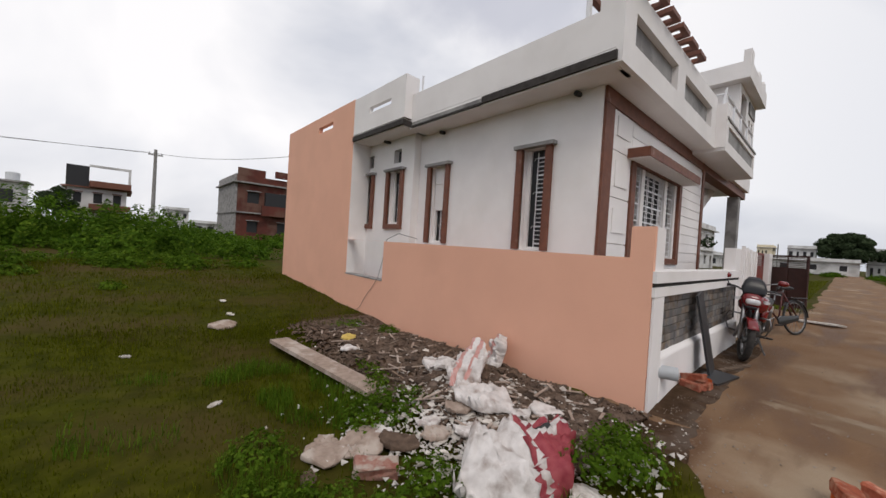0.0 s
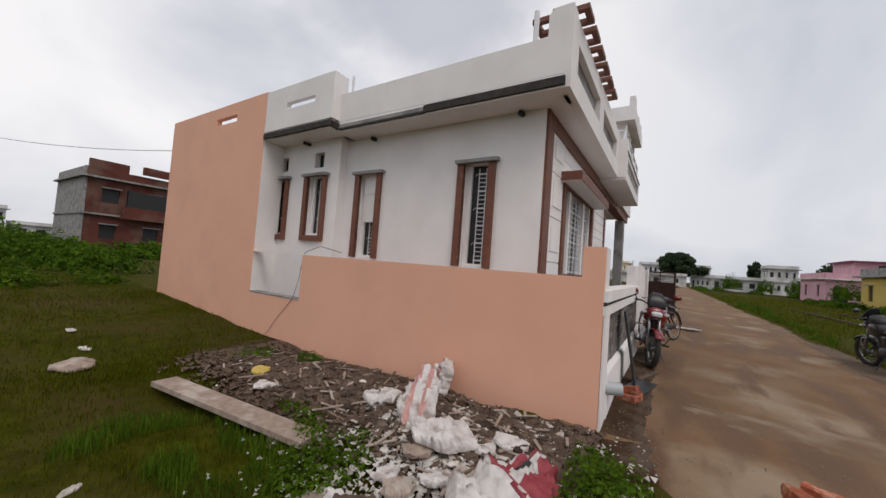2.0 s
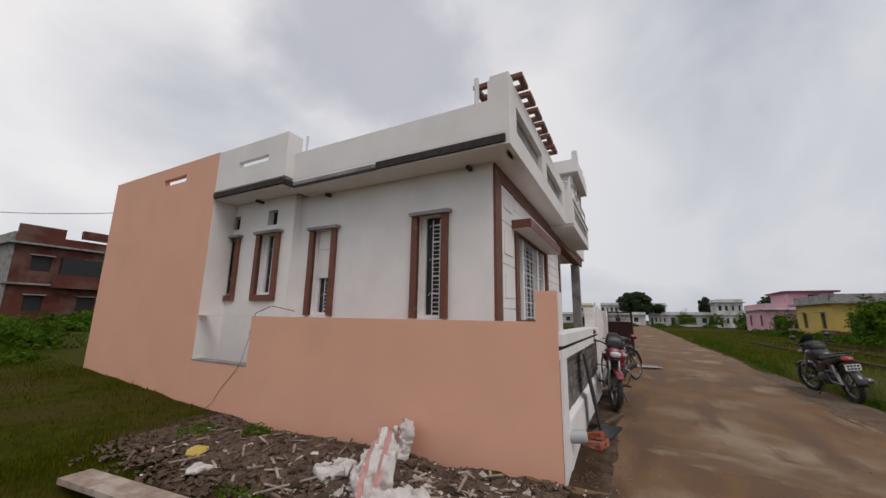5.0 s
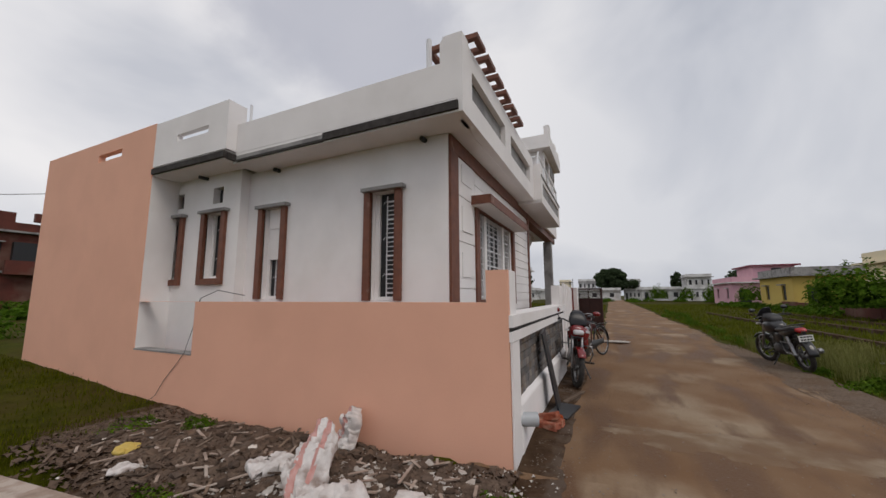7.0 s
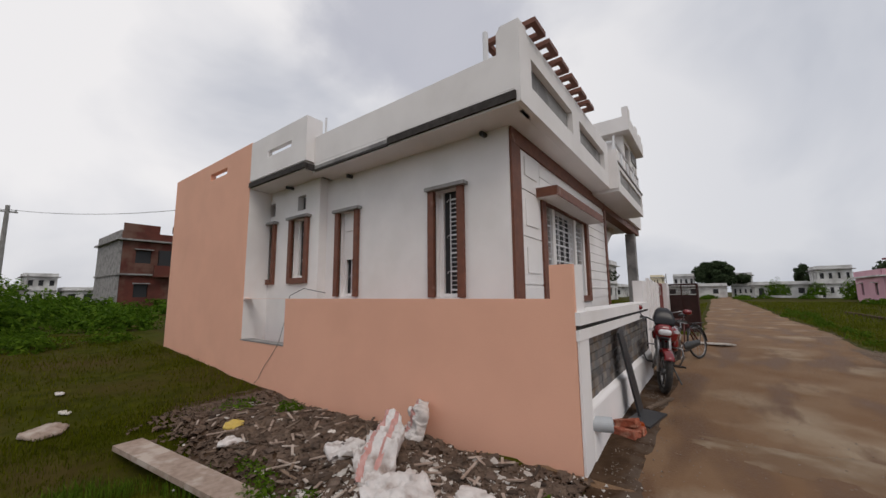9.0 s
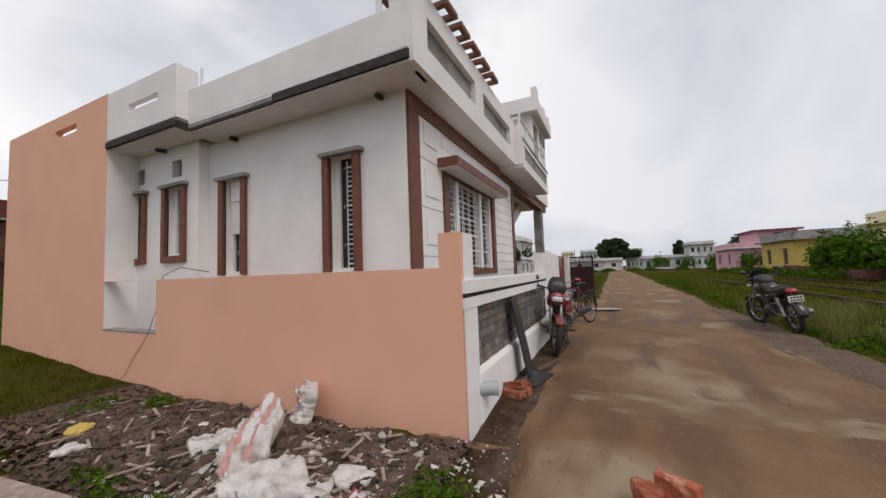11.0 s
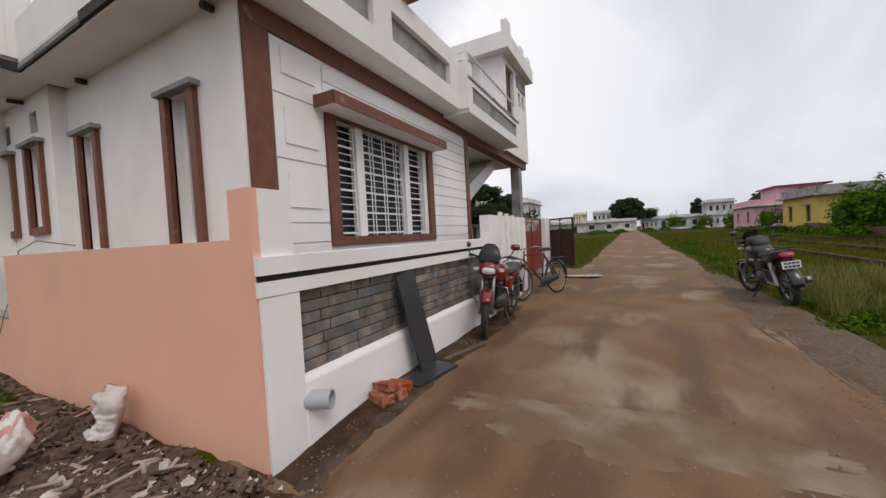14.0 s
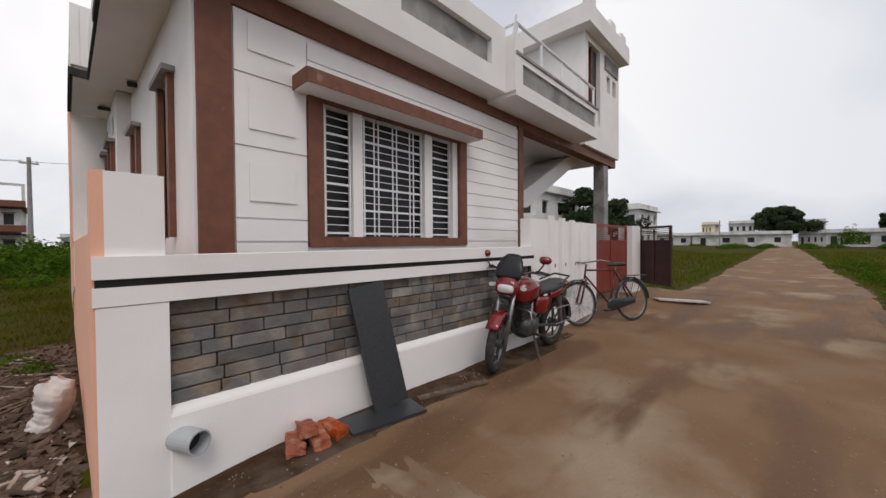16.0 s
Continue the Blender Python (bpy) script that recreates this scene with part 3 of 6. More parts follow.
M["roadgravel"] = material("loose_grey_gravel", (0.175, 0.130, 0.098), (0.12, 0.083, 0.058), 30, 0.95, bump=0.8, bump_scale=70,
                           third=(0.13, 0.085, 0.055), third_scale=2.2, third_cut=(0.48, 0.6), spec=0.15)
M["pale"] = material("worn_pale_concrete", (0.265, 0.20, 0.14), (0.19, 0.122, 0.072), 3.5, 0.85, bump=0.3, bump_scale=50,
                     third=(0.172, 0.105, 0.062), third_scale=1.6, third_cut=(0.44, 0.56), spec=0.2)
patch("pavement_patch", 4.42, -1.0, 0.36, 1.55, 0.009, "pale", "worn pale concrete patch across the dirt road", 2.0)
patch("gravel_strip", 8.0, -2.86, 6.0, 0.42, 0.008, "roadgravel", "grey gravel along the field side of the road", 4.0)
patch("soil_strip", 5.4, 0.86, 2.6, 0.42, 0.016, "soil", "dark loose soil along the foot of the wall", 7.0, 0.95)
patch("soil_strip", 2.95, 0.78, 0.7, 0.38, 0.014, "soil", "dark loose soil along the foot of the wall", 12.0)


# ---- the house ----
HB = (6.0, 4.0, 0.0)
house = thing("house", HB, "single-storey white and peach house with brown trim, newly painted", "house")


def hp(name, bm, mat, parent=None, label="", **kw):
    return part(name, bm, mat, parent or house, label, HB if (parent is None or parent.parent is house or parent is house) else HB, **kw)


FX, FY, BX = 3.86, 1.80, 3.70      # side wall, front wall and stair-bay faces
SIDE = [(2.55, 2.94, 1.40, 2.86), (4.62, 5.03, 1.42, 2.85)]
BAY = [(5.81, 6.24, 1.76, 2.86), (6.94, 7.37, 1.76, 2.86), (5.86, 6.12, 3.03, 3.31), (6.94, 7.20, 3.04, 3.31)]
WIN = (4.92, 6.96, 1.40, 2.72)

hp("side_wall", holed("x", FX, FX + 0.2, FY, 5.42, -0.3, 3.50, SIDE), "white", None, "white plastered side wall")
hp("bay_wall", holed("x", BX, BX + 0.2, 5.42, 7.95, -0.3, 3.54, BAY), "white", None, "white plastered bay wall")
hp("bay_return", box(BX + 0.2, FX + 0.2, 5.424, 5.60, -0.3, 3.59), "white")
hp("front_wall", holed("y", FY, FY + 0.2, FX + 0.2, 8.62, -0.1, 3.50, [WIN]), "white", None, "white plastered front wall")
hp("front_corner", box(FX + 0.001, FX + 0.2, FY + 0.001, FY + 0.2, -0.3, 3.498), "white")
hp("party_wall", box(8.42, 8.62, FY + 0.2, 11.2, -0.1, 3.55), "white")
hp("rear_wall", box(3.5, 12.6, 11.1, 11.3, -0.3, 3.55), "white")
hp("inner_floor", box(FX + 0.2, 8.42, FY + 0.2, 11.1, -0.1, 0.45), "cement")
hp("roof_slab", box(3.60, 12.40, 1.82, 11.29, 3.562, 3.70), "cement", None, "flat concrete roof")
hp("inner_partition", box(5.6, 5.7, 5.6, 11.1, 0.45, 3.55), "white")

# the tall peach wall at the back, with a slot near its top
hp("tall_wall", holed("x", 3.25, 3.36, 7.13, 11.3, -0.4, 4.50, [(8.21, 9.08, 4.09, 4.24)]), "peach", None, "tall peach-painted boundary wall with a slot")
hp("tall_wall_end", box(3.262, 3.699, 7.112, 7.129, -0.3, 3.535), "white", None, "white-painted wall end")
# eaves and parapets
hp("eave", box(3.42, FX, 1.491, 5.25, 3.50, 3.66), "white", None, "white projecting eave")
hp("eave", box(3.27, BX, 5.252, 7.12, 3.54, 3.69), "white", None, "white projecting eave")
hp("drip_band", box(3.385, 3.43, 1.47, 3.42, 3.525, 3.625), "darkband", None, "dark unpainted drip edge", bevel=0.008)
hp("drip_band", box(3.395, 3.43, 3.42, 5.16, 3.515, 3.55), "darkband", None, "dark unpainted drip edge")
hp("drip_band", box(3.40, 3.43, 3.42, 5.16, 3.552, 3.61), "cement", None, "grey drip edge")
hp("drip_band", box(3.225, 3.28, 5.20, 7.11, 3.555, 3.65), "darkband", None, "dark unpainted drip edge", bevel=0.008)
hp("drip_band", box(3.28, 3.43, 5.185, 5.222, 3.54, 3.64), "darkband", None, "dark unpainted drip edge")
hp("parapet", box(3.42, 3.56, 1.70, 5.20, 3.665, 4.14), "white", None, "white side parapet")
hp("parapet", holed("x", 3.252, 3.34, 5.20, 7.128, 3.69, 4.48, [(5.66, 6.48, 4.04, 4.16)]), "white", None, "white parapet with a slot")
hp("parapet_post", prism([(1.42, 3.668), (1.70, 3.668), (1.70, 4.40), (1.64, 4.47), (1.42, 4.47)], "x", 3.42, 3.62), "white")
hp("roof_rod", tube([(3.50, 5.02, 4.13), (3.50, 5.02, 4.46)], 0.02), "grille")
hp("front_eave", box(FX + 0.001, 8.6, 1.541, FY, 3.50, 3.662), "white", None, "white projecting eave")
hp("front_parapet", holed("y", 1.42, 1.54, 3.62, 7.59, 3.50, 4.42, [(3.74, 5.28, 3.79, 4.15), (5.64, 7.26, 3.79, 4.15)]), "white", None, "white front parapet with recessed panels")
hp("front_parapet_edge", box(3.42, 3.62, 1.42, 1.49, 3.50, 3.668), "white")
for a, b in ((3.74, 5.28), (5.64, 7.26)):
    hp("parapet_panel", box(a - 0.05, b + 0.05, 1.50, 1.56, 3.75, 4.19), "cement", None, "bare grey cement panel")
for i, y in enumerate((2.12, 4.75)):
    hp("rain_spout", tube([(3.76, y, 3.45), (3.78, y, 3.452), (FX + 0.02, y, 3.46)], 0.035), "dark", None, "dark rain spout")
hp("rain_spout", tube([(3.55, 6.3, 3.49), (BX + 0.02, 6.3, 3.50)], 0.03), "dark", None, "dark rain spout")

# side windows: brown strips, a small hood, a reveal and a ladder grille
def side_window(face, hole, sill, board):
    y0, y1, z0, z1 = hole
    a, b = y0 - 0.10, y1 + 0.10
    # the dark sheet paints the unlit inside behind the grille
    w = hp("window", box(face + 0.14, face + 0.17, y0, y1, z0, z1), "dark", None, "narrow window with white ladder grille and brown side strips, dark sheet for the unlit inside")
    base = z0 - (0.10 if sill else 0.0)
    for p, q in ((a, y0), (y1, b)):
        hp("side_strip", box(face - 0.05, face + 0.02, p, q, base, z1), "brown", w, "brown painted strip", bevel=0.006)
    hp("hood", box(face - 0.10, face + 0.02, a - 0.05, b + 0.02, z1 + 0.002, z1 + 0.05), "cement", w, "thin grey hood", bevel=0.006)
    hp("reveal", box(face + 0.10, face + 0.138, y1 - 0.07, y1 - 0.002, z0 + 0.002, z1 - 0.002), "white", w, "cream inner frame")
    hp("reveal", box(face + 0.10, face + 0.138, y0 + 0.002, y1 - 0.072, z0 + 0.002, z0 + 0.05), "white", w, "cream inner frame")
    if sill:
        hp("sill", box(face - 0.052, face + 0.02, y0 + 0.002, y1 - 0.002, z0 - 0.10, z0), "brown", w, "brown sill")
    top = z1 - 0.04
    if board:
        hp("board", box(face + 0.07, face + 0.095, y0 + 0.004, y1 - 0.075, z0 + 0.62, z1 - 0.32), "white", w, "white board across the upper window")
        hp("board", box(face + 0.055, face + 0.097, y0 + 0.004, y1 - 0.06, z1 - 0.315, z1 - 0.004), "white", w, "white board across the upper window")
        top = z0 + 0.62
    gy, gx = (y0 + y1) / 2 - 0.045, face + 0.112
    for y in (gy - 0.058, gy + 0.058):
        hp("grille_bar", box(gx - 0.006, gx + 0.006, y - 0.006, y + 0.006, z0 + 0.05, top), "grille", w)
    z, i = z0 + 0.10, 0
    while z < top - 0.03:
        t = 0.011 if i % 4 == 0 else 0.005
        hp("grille_bar", box(gx - 0.007, gx + 0.005, gy - 0.064, gy + 0.064, z - t, z + t), "grille", w)
        if i % 8 == 4:
            for s in (-1, 1):
                hp("grille_hook", tube([(gx, gy + s * 0.064, z), (gx, gy + s * 0.095, z + 0.004), (gx, gy + s * 0.12, z - 0.03)], 0.004, 5), "grille", w)
        z += 0.062
        i += 1


side_window(FX, SIDE[0], False, False)
side_window(FX, SIDE[1], False, True)
side_window(BX, BAY[0], True, False)
side_window(BX, BAY[1], True, False)
# dark sheets give the vents their inner shade as colour
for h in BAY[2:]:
    hp("vent", box(BX + 0.12, BX + 0.15, h[0], h[1], h[2], h[3]), "dark", None, "small square vent, dark sheet for the shade inside")

# front wall trim
hp("corner_strip", box(3.88, 4.13, FY - 0.035, FY - 0.001, 0.2, 3.295), "brown", None, "brown painted corner strip", bevel=0.006)
hp("parapet_return", box(3.342, 3.56, 5.203, 5.33, 3.69, 4.478), "white", None, "white parapet return")
hp("top_band", box(3.88, 8.50, FY - 0.035, FY - 0.001, 3.30, 3.495), "brown", None, "brown painted band under the eave", bevel=0.006)
hp("end_strip", box(8.50, 8.64, FY - 0.045, FY - 0.001, 0.2, 3.495), "brown", None, "brown painted end strip", bevel=0.006)
for z0, z1, f0, f1 in ((1.02, 1.342, 0, 0), (1.358, 1.542, 0, 0), (1.558, 2.152, 1.70, 2.02), (2.168, 2.762, 2.31, 2.65), (2.778, 3.285, 2.97, 3.22)):
    p = hp("wall_panel", box(4.145, 4.76, FY - 0.022, FY - 0.001, z0, z1), "white", None, "white panel with a raised border", bevel=0.005)
    if f1:
        hp("raised_field", box(4.25, 4.65, FY - 0.036, FY - 0.023, f0, f1), "white", p, bevel=0.008)
z = 1.02
while z < 3.25:
    x0 = 7.112 if z < 2.76 else 4.775
    hp("wall_board", box(x0, 8.49, FY - 0.022, FY - 0.001, z, min(3.285, z + 0.158)), "white", None, "", bevel=0.006)
    z += 0.172
hp("wall_board", box(4.775, 7.10, FY - 0.022, FY - 0.001, 1.02, 1.295), "white", None, "", bevel=0.006)

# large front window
# a dark sheet behind the grilles stands in for the unlit room
fw = hp("window", box(WIN[0], WIN[1], FY + 0.13, FY + 0.15, WIN[2], WIN[3]), "dark", None, "wide window with white grilles in a brown frame, dark sheet for the unlit room")
for n, a in (("frame", (4.77, 4.92, 1.30, 2.78)), ("frame", (6.96, 7.105, 1.30, 2.78)), ("frame", (4.922, 6.958, 1.30, 1.40)), ("frame", (4.922, 6.958, 2.72, 2.78))):
    hp(n, box(a[0], a[1], FY - 0.05, FY + 0.02, a[2], a[3]), "brown", fw, "brown painted surround", bevel=0.006)
for a, b in ((4.925, 4.96), (5.28, 5.40), (6.33, 6.45), (6.86, 6.955)):
    hp("mullion", box(a, b, FY + 0.0, FY + 0.10, 1.402, 2.718), "white", fw, "white mullion", bevel=0.006)
for a, b, n in ((4.96, 5.27, 0), (5.42, 6.30, 6), (6.46, 6.83, 0)):
    z, i = 1.44, 0
    while z < 2.70:
        t = 0.011 if i % 3 == 0 else 0.004
        hp("grille_bar", box(a, b, FY + 0.03, FY + 0.042, z - t, z + t), "grille", fw)
        z += 0.084
        i += 1
    for j in range(n):
        x = a + (b - a) * (0.2 if j < 2 else 0.5 if j < 4 else 0.8) + (0.03 if j % 2 else -0.03)
        hp("grille_bar", box(x - 0.007, x + 0.007, FY + 0.022, FY + 0.029, 1.41, 2.71), "grille", fw)
    for x in (a + 0.015, b - 0.015):
        hp("grille_bar", box(x - 0.008, x + 0.008, FY + 0.022, FY + 0.029, 1.41, 2.71), "grille", fw)
shade = hp("sunshade", prism([(1.50, 2.74), (FY, 2.74), (FY, 2.90), (1.50, 2.87)], "x", 4.64, 7.13), "white", None, "concrete sunshade with brown painted edge", bevel=0.006)
hp("shade_edge", box(4.636, 7.134, 1.488, 1.499, 2.745, 2.875), "brown", shade, "brown painted edge")
hp("shade_edge", box(4.628, 4.639, 1.50, FY - 0.02, 2.745, 2.875), "brown", shade, "brown painted edge")

# pergola of brown concrete loops on the parapet
for i in range(6):
    x = 3.62 + 0.44 * i
    bm = box(x, x + 0.07, 1.30, 1.98, 4.50, 4.56)
    box(x + 0.25, x + 0.32, 1.30, 1.98, 4.50, 4.56, bm)
    box(x + 0.0702, x + 0.2498, 1.30, 1.37, 4.50, 4.56, bm)
    box(x + 0.0702, x + 0.2498, 1.91, 1.98, 4.50, 4.56, bm)
    hp("pergola_loop", bm, "brown", None, "brown rectangular pergola loop", bevel=0.004)
hp("pergola_post", tube([(3.50, 1.88, 3.7), (3.50, 1.88, 4.55)], 0.035), "grille")
hp("pergola_beam", box(3.46, 6.2, 1.62, 1.68, 4.44, 4.498), "brown")

# balcony, upper room and porch
BY, UY, UX0, UX1 = 1.26, 1.68, 11.10, 13.35     # balcony face, upper-room face and its two ends
hp("balcony_floor", box(7.62, 10.72, BY, 1.8, 3.44, 3.56), "white", None, "white balcony slab", bevel=0.008)
hp("balcony_wall", holed("y", BY, BY + 0.12, 7.62, 10.70, 3.562, 4.02, [(7.80, 10.60, 3.64, 3.93)]), "white", None, "white balcony wall")
hp("balcony_panel", box(7.79, 10.61, BY + 0.03, BY + 0.08, 3.63, 3.94), "cement", None, "bare grey cement panel")
hp("balcony_coping", box(7.61, 10.74, BY - 0.02, BY + 0.14, 4.021, 4.06), "cement", None, "grey cement coping", bevel=0.006)
hp("balcony_side", box(7.594, 7.80, BY - 0.004, 1.56, 3.50, 4.30), "white", None, "white balcony end post", bevel=0.006)
hp("balcony_rail", tube([(7.72, BY + 0.06, 4.52), (10.66, BY + 0.06, 4.46)], 0.026), "grille", None, "white steel balcony rail")
for i in range(5):
    x = 7.74 + 0.725 * i
    hp("rail_post", tube([(x, BY + 0.06, 4.05), (x, BY + 0.06, 4.52 - 0.015 * i)], 0.022), "grille")
hp("balcony_rail", tube([(7.72, BY + 0.06, 4.52), (7.72, 2.0, 4.52)], 0.02), "grille", None, "white steel balcony rail")
hp("rail_brace", tube([(7.66, BY + 0.12, 4.02), (7.70, BY + 0.05, 4.62)], 0.018), "grille")
hp("porch_beam", box(8.642, UX1, FY - 0.036, FY + 0.2, 3.30, 3.498), "brown", None, "brown painted porch beam", bevel=0.006)
hp("porch_soffit", box(8.64, UX1, FY + 0.2, 11.0, 3.44, 3.555), "white", None, "white porch ceiling slab")
hp("porch_column", box(12.60, 12.90, 1.80, 2.06, 0.0, 3.30), "cement", None, "grey cement porch column", bevel=0.01)
hp("porch_floor", box(8.64, 12.9, 1.9, 11.0, -0.1, 0.25), "cement")
hp("stair_slab", prism([(9.4, 2.05), (9.7, 2.05), (12.3, 3.43), (11.7, 3.43), (9.4, 2.3)], "y", 2.3, 3.3), "white", None, "sloping underside of a stair")
hp("upper_wall", holed("y", UY, UY + 0.18, UX0, UX1, 3.502, 6.0, [(11.30, 12.02, 4.06, 5.85), (12.46, 12.70, 5.05, 5.45), (12.86, 13.10, 5.05, 5.45)]), "white", None, "white upper-room front wall")
hp("upper_wall", holed("x", UX0, UX0 + 0.18, UY + 0.18, 5.8, 3.71, 6.0, [(2.5, 3.0, 4.9, 5.35)]), "white", None, "white upper-room side wall")
hp("upper_wall", box(UX1 - 0.18, UX1 - 0.002, UY + 0.18, 5.8, 3.56, 6.0), "white")
hp("upper_wall", box(UX0 + 0.18, UX1 - 0.18, 5.62, 5.8, 3.71, 6.0), "white")
# upper door and windows: interior shade put in as dark sheets
hp("upper_door", box(11.28, 12.04, UY + 0.10, UY + 0.13, 4.04, 5.87), "dark", None, "tall upper opening, dark sheet for the shade inside")
hp("upper_door_frame", box(11.60, 11.66, UY + 0.05, UY + 0.10, 4.06, 5.85), "brown", None, "brown door post")
for a, b in ((12.44, 12.72), (12.84, 13.12)):
    hp("upper_window", box(a, b, UY + 0.10, UY + 0.13, 5.03, 5.47), "dark", None, "small upper window, dark sheet for the shade inside")
hp("upper_panel", box(12.30, 13.20, UY - 0.03, UY - 0.001, 5.56, 5.88), "cement", None, "bare grey cement panel", bevel=0.005)
hp("upper_roof", box(10.82, UX1 + 0.14, UY - 0.22, 6.0, 6.0, 6.14), "white", None, "white roof slab with overhang", bevel=0.01)
hp("upper_parapet", box(10.82, UX1 + 0.14, UY - 0.22, UY - 0.06, 6.142, 6.42), "white")
hp("upper_parapet", box(10.82, 10.98, UY - 0.06, 6.0, 6.142, 6.42), "white")
for x, h in ((10.83, 6.70), (12.1, 6.58), (12.85, 6.58)):
    hp("parapet_merlon", box(x, x + 0.34, UY - 0.218, UY - 0.062, 6.42, h), "white")

# ---- compound wall ----
CB = (5.4, 1.0, 0.0)
cw = thing("compound_wall", CB, "peach and white compound wall with grey stone cladding", "wall")


def cp(name, bm, mat, parent=None, label="", **kw):
    return part(name, bm, mat, parent or cw, label, CB, **kw)


cp("side_face", holed("x", 3.25, 3.40, 1.14, 7.128, -0.5, 1.39, [(5.62, 7.126, 0.62, 1.389)]), "peach", None, "peach-painted side wall")
cp("gap_sill", box(3.245, 3.42, 5.63, 7.12, 0.621, 0.645), "cement", None, "rough cement sill", bevel=0.006)
cp("corner_skin", box(3.25, 3.30, 0.925, 1.14, -0.4, 1.70), "peach", None, "peach-painted corner post", bevel=0.004)
cp("corner_post", box(3.30, 3.54, 0.921, 1.138, -0.4, 1.698), "white", None, "white corner post", bevel=0.004)
cp("plinth", prism([(0.885, -0.3), (1.10, -0.3), (1.10, 0.44), (0.935, 0.44), (0.895, 0.40)], "x", 3.54, 7.45), "white", None, "white sloped plinth", bevel=0.01)
cp("end_pier", box(3.262, 3.55, 0.90, 0.92, -0.35, 1.02), "white", None, "white pier", bevel=0.006)
cp("wall_core", box(3.54, 7.46, 0.99, 1.14, 0.40, 1.04), "mortar", None, "dark mortar bed")
cp("lower_band", box(3.252, 7.50, 0.895, 1.14, 1.025, 1.118), "white", None, "white band", bevel=0.006)
cp("groove", box(3.262, 7.495, 0.915, 1.13, 1.118, 1.160), "black", None, "black painted groove")
cp("coping", box(3.252, 7.52, 0.885, 1.16, 1.16, 1.272), "white", None, "white coping ledge", bevel=0.008)
cp("end_strip", box(7.40, 7.46, 0.94, 0.99, 0.46, 1.024), "black", None, "dark vertical strip")
cp("front_return", box(7.52, 9.88, 0.98, 1.14, 0.0, 1.66), "white", None, "white front wall", bevel=0.006)
for i in range(5):
    x = 8.0 + 0.36 * i
    cp("wall_fin", box(x, x + 0.12, 0.93, 0.979, 0.2, 1.72 - 0.02 * i), "white", None, "white vertical fin", bevel=0.006)
# black discs on the uncut wall paint the shade of round holes
for i in range(4):
    cp("wall_hole", tube([(8.22 + 0.36 * i, 0.972, 0.98), (8.22 + 0.36 * i, 0.9785, 0.98)], 0.03), "black", None, "small black disc for the shade of a round hole")
cp("gate_pier", box(12.12, 12.75, 1.0, 1.3, 0.0, 1.70), "white", None, "white gate pier", bevel=0.01)


# ---- gate leaves ----
def gate_leaf(length, label, paint):
    g = thing("gate_leaf", (0, 0, 0), label, "gate", "gate leaves")
    h0, h1 = 0.0, 1.36
    for a, b in ((0, 0.05), (length - 0.05, length)):
        part("stile", box(a, b, -0.02, 0.02, h0, h1), paint, g, bevel=0.004)
    for a, b in ((h0, h0 + 0.05), (h1 - 0.05, h1), (h1 - 0.36, h1 - 0.32)):
        part("rail", box(0.05, length - 0.05, -0.018, 0.018, a, b), paint, g, bevel=0.004)
    part("sheet", box(0.05, length - 0.05, -0.006, 0.004, h0 + 0.05, h1 - 0.36), paint, g, "red oxide sheet metal")
    for i in range(6):
        z = h1 - 0.30 + 0.044 * i
        part("bar", box(0.05, length - 0.05, -0.008, 0.008, z, z + 0.014), paint, g)
    part("upright", box(length / 2 - 0.015, length / 2 + 0.015, -0.022, -0.007, h0 + 0.05, h1 - 0.05), paint, g)
    return g


g1 = gate_leaf(2.15, "closed red sheet-metal gate leaf with barred top", "gate")
g1.location = (9.93, 1.12, 0.33)
# the open leaf wears the darkened paint because it faces the shade
g2 = gate_leaf(1.02, "open red sheet-metal gate leaf with barred top, painted dark for its shadow side", "gateshade")
g2.matrix_basis = pose(13.0, 1.08, 0.33, 0, 0, -128)


# ---- vehicles ----
def loft(sections, seg=14, power=2.6, bm=None):
    """A closed skin through rounded sections (x, y, z, half width, half height)."""
    bm = bm or bmesh.new()
    rings = []
    for x, y, z, w, h in sections:
        r = []
        for j in range(seg):
            a = 2 * math.pi * j / seg
            c, s = math.cos(a), math.sin(a)
            r.append(bm.verts.new((x, y + w * math.copysign(abs(c) ** (2 / power), c), z + h * math.copysign(abs(s) ** (2 / power), s))))
        rings.append(r)
    for r, s in zip(rings, rings[1:]):
        for j in range(seg):
            bm.faces.new((r[j], r[(j + 1) % seg], s[(j + 1) % seg], s[j]))
    bm.faces.new(rings[0][::-1])
    bm.faces.new(rings[-1])
    bmesh.ops.recalc_face_normals(bm, faces=bm.faces)
    return bm


def arc(cx, cz, r, a0, a1, n=10):
    return [(cx + r * math.cos(radians(a0 + (a1 - a0) * i / n)), 0, cz + r * math.sin(radians(a0 + (a1 - a0) * i / n))) for i in range(n + 1)]


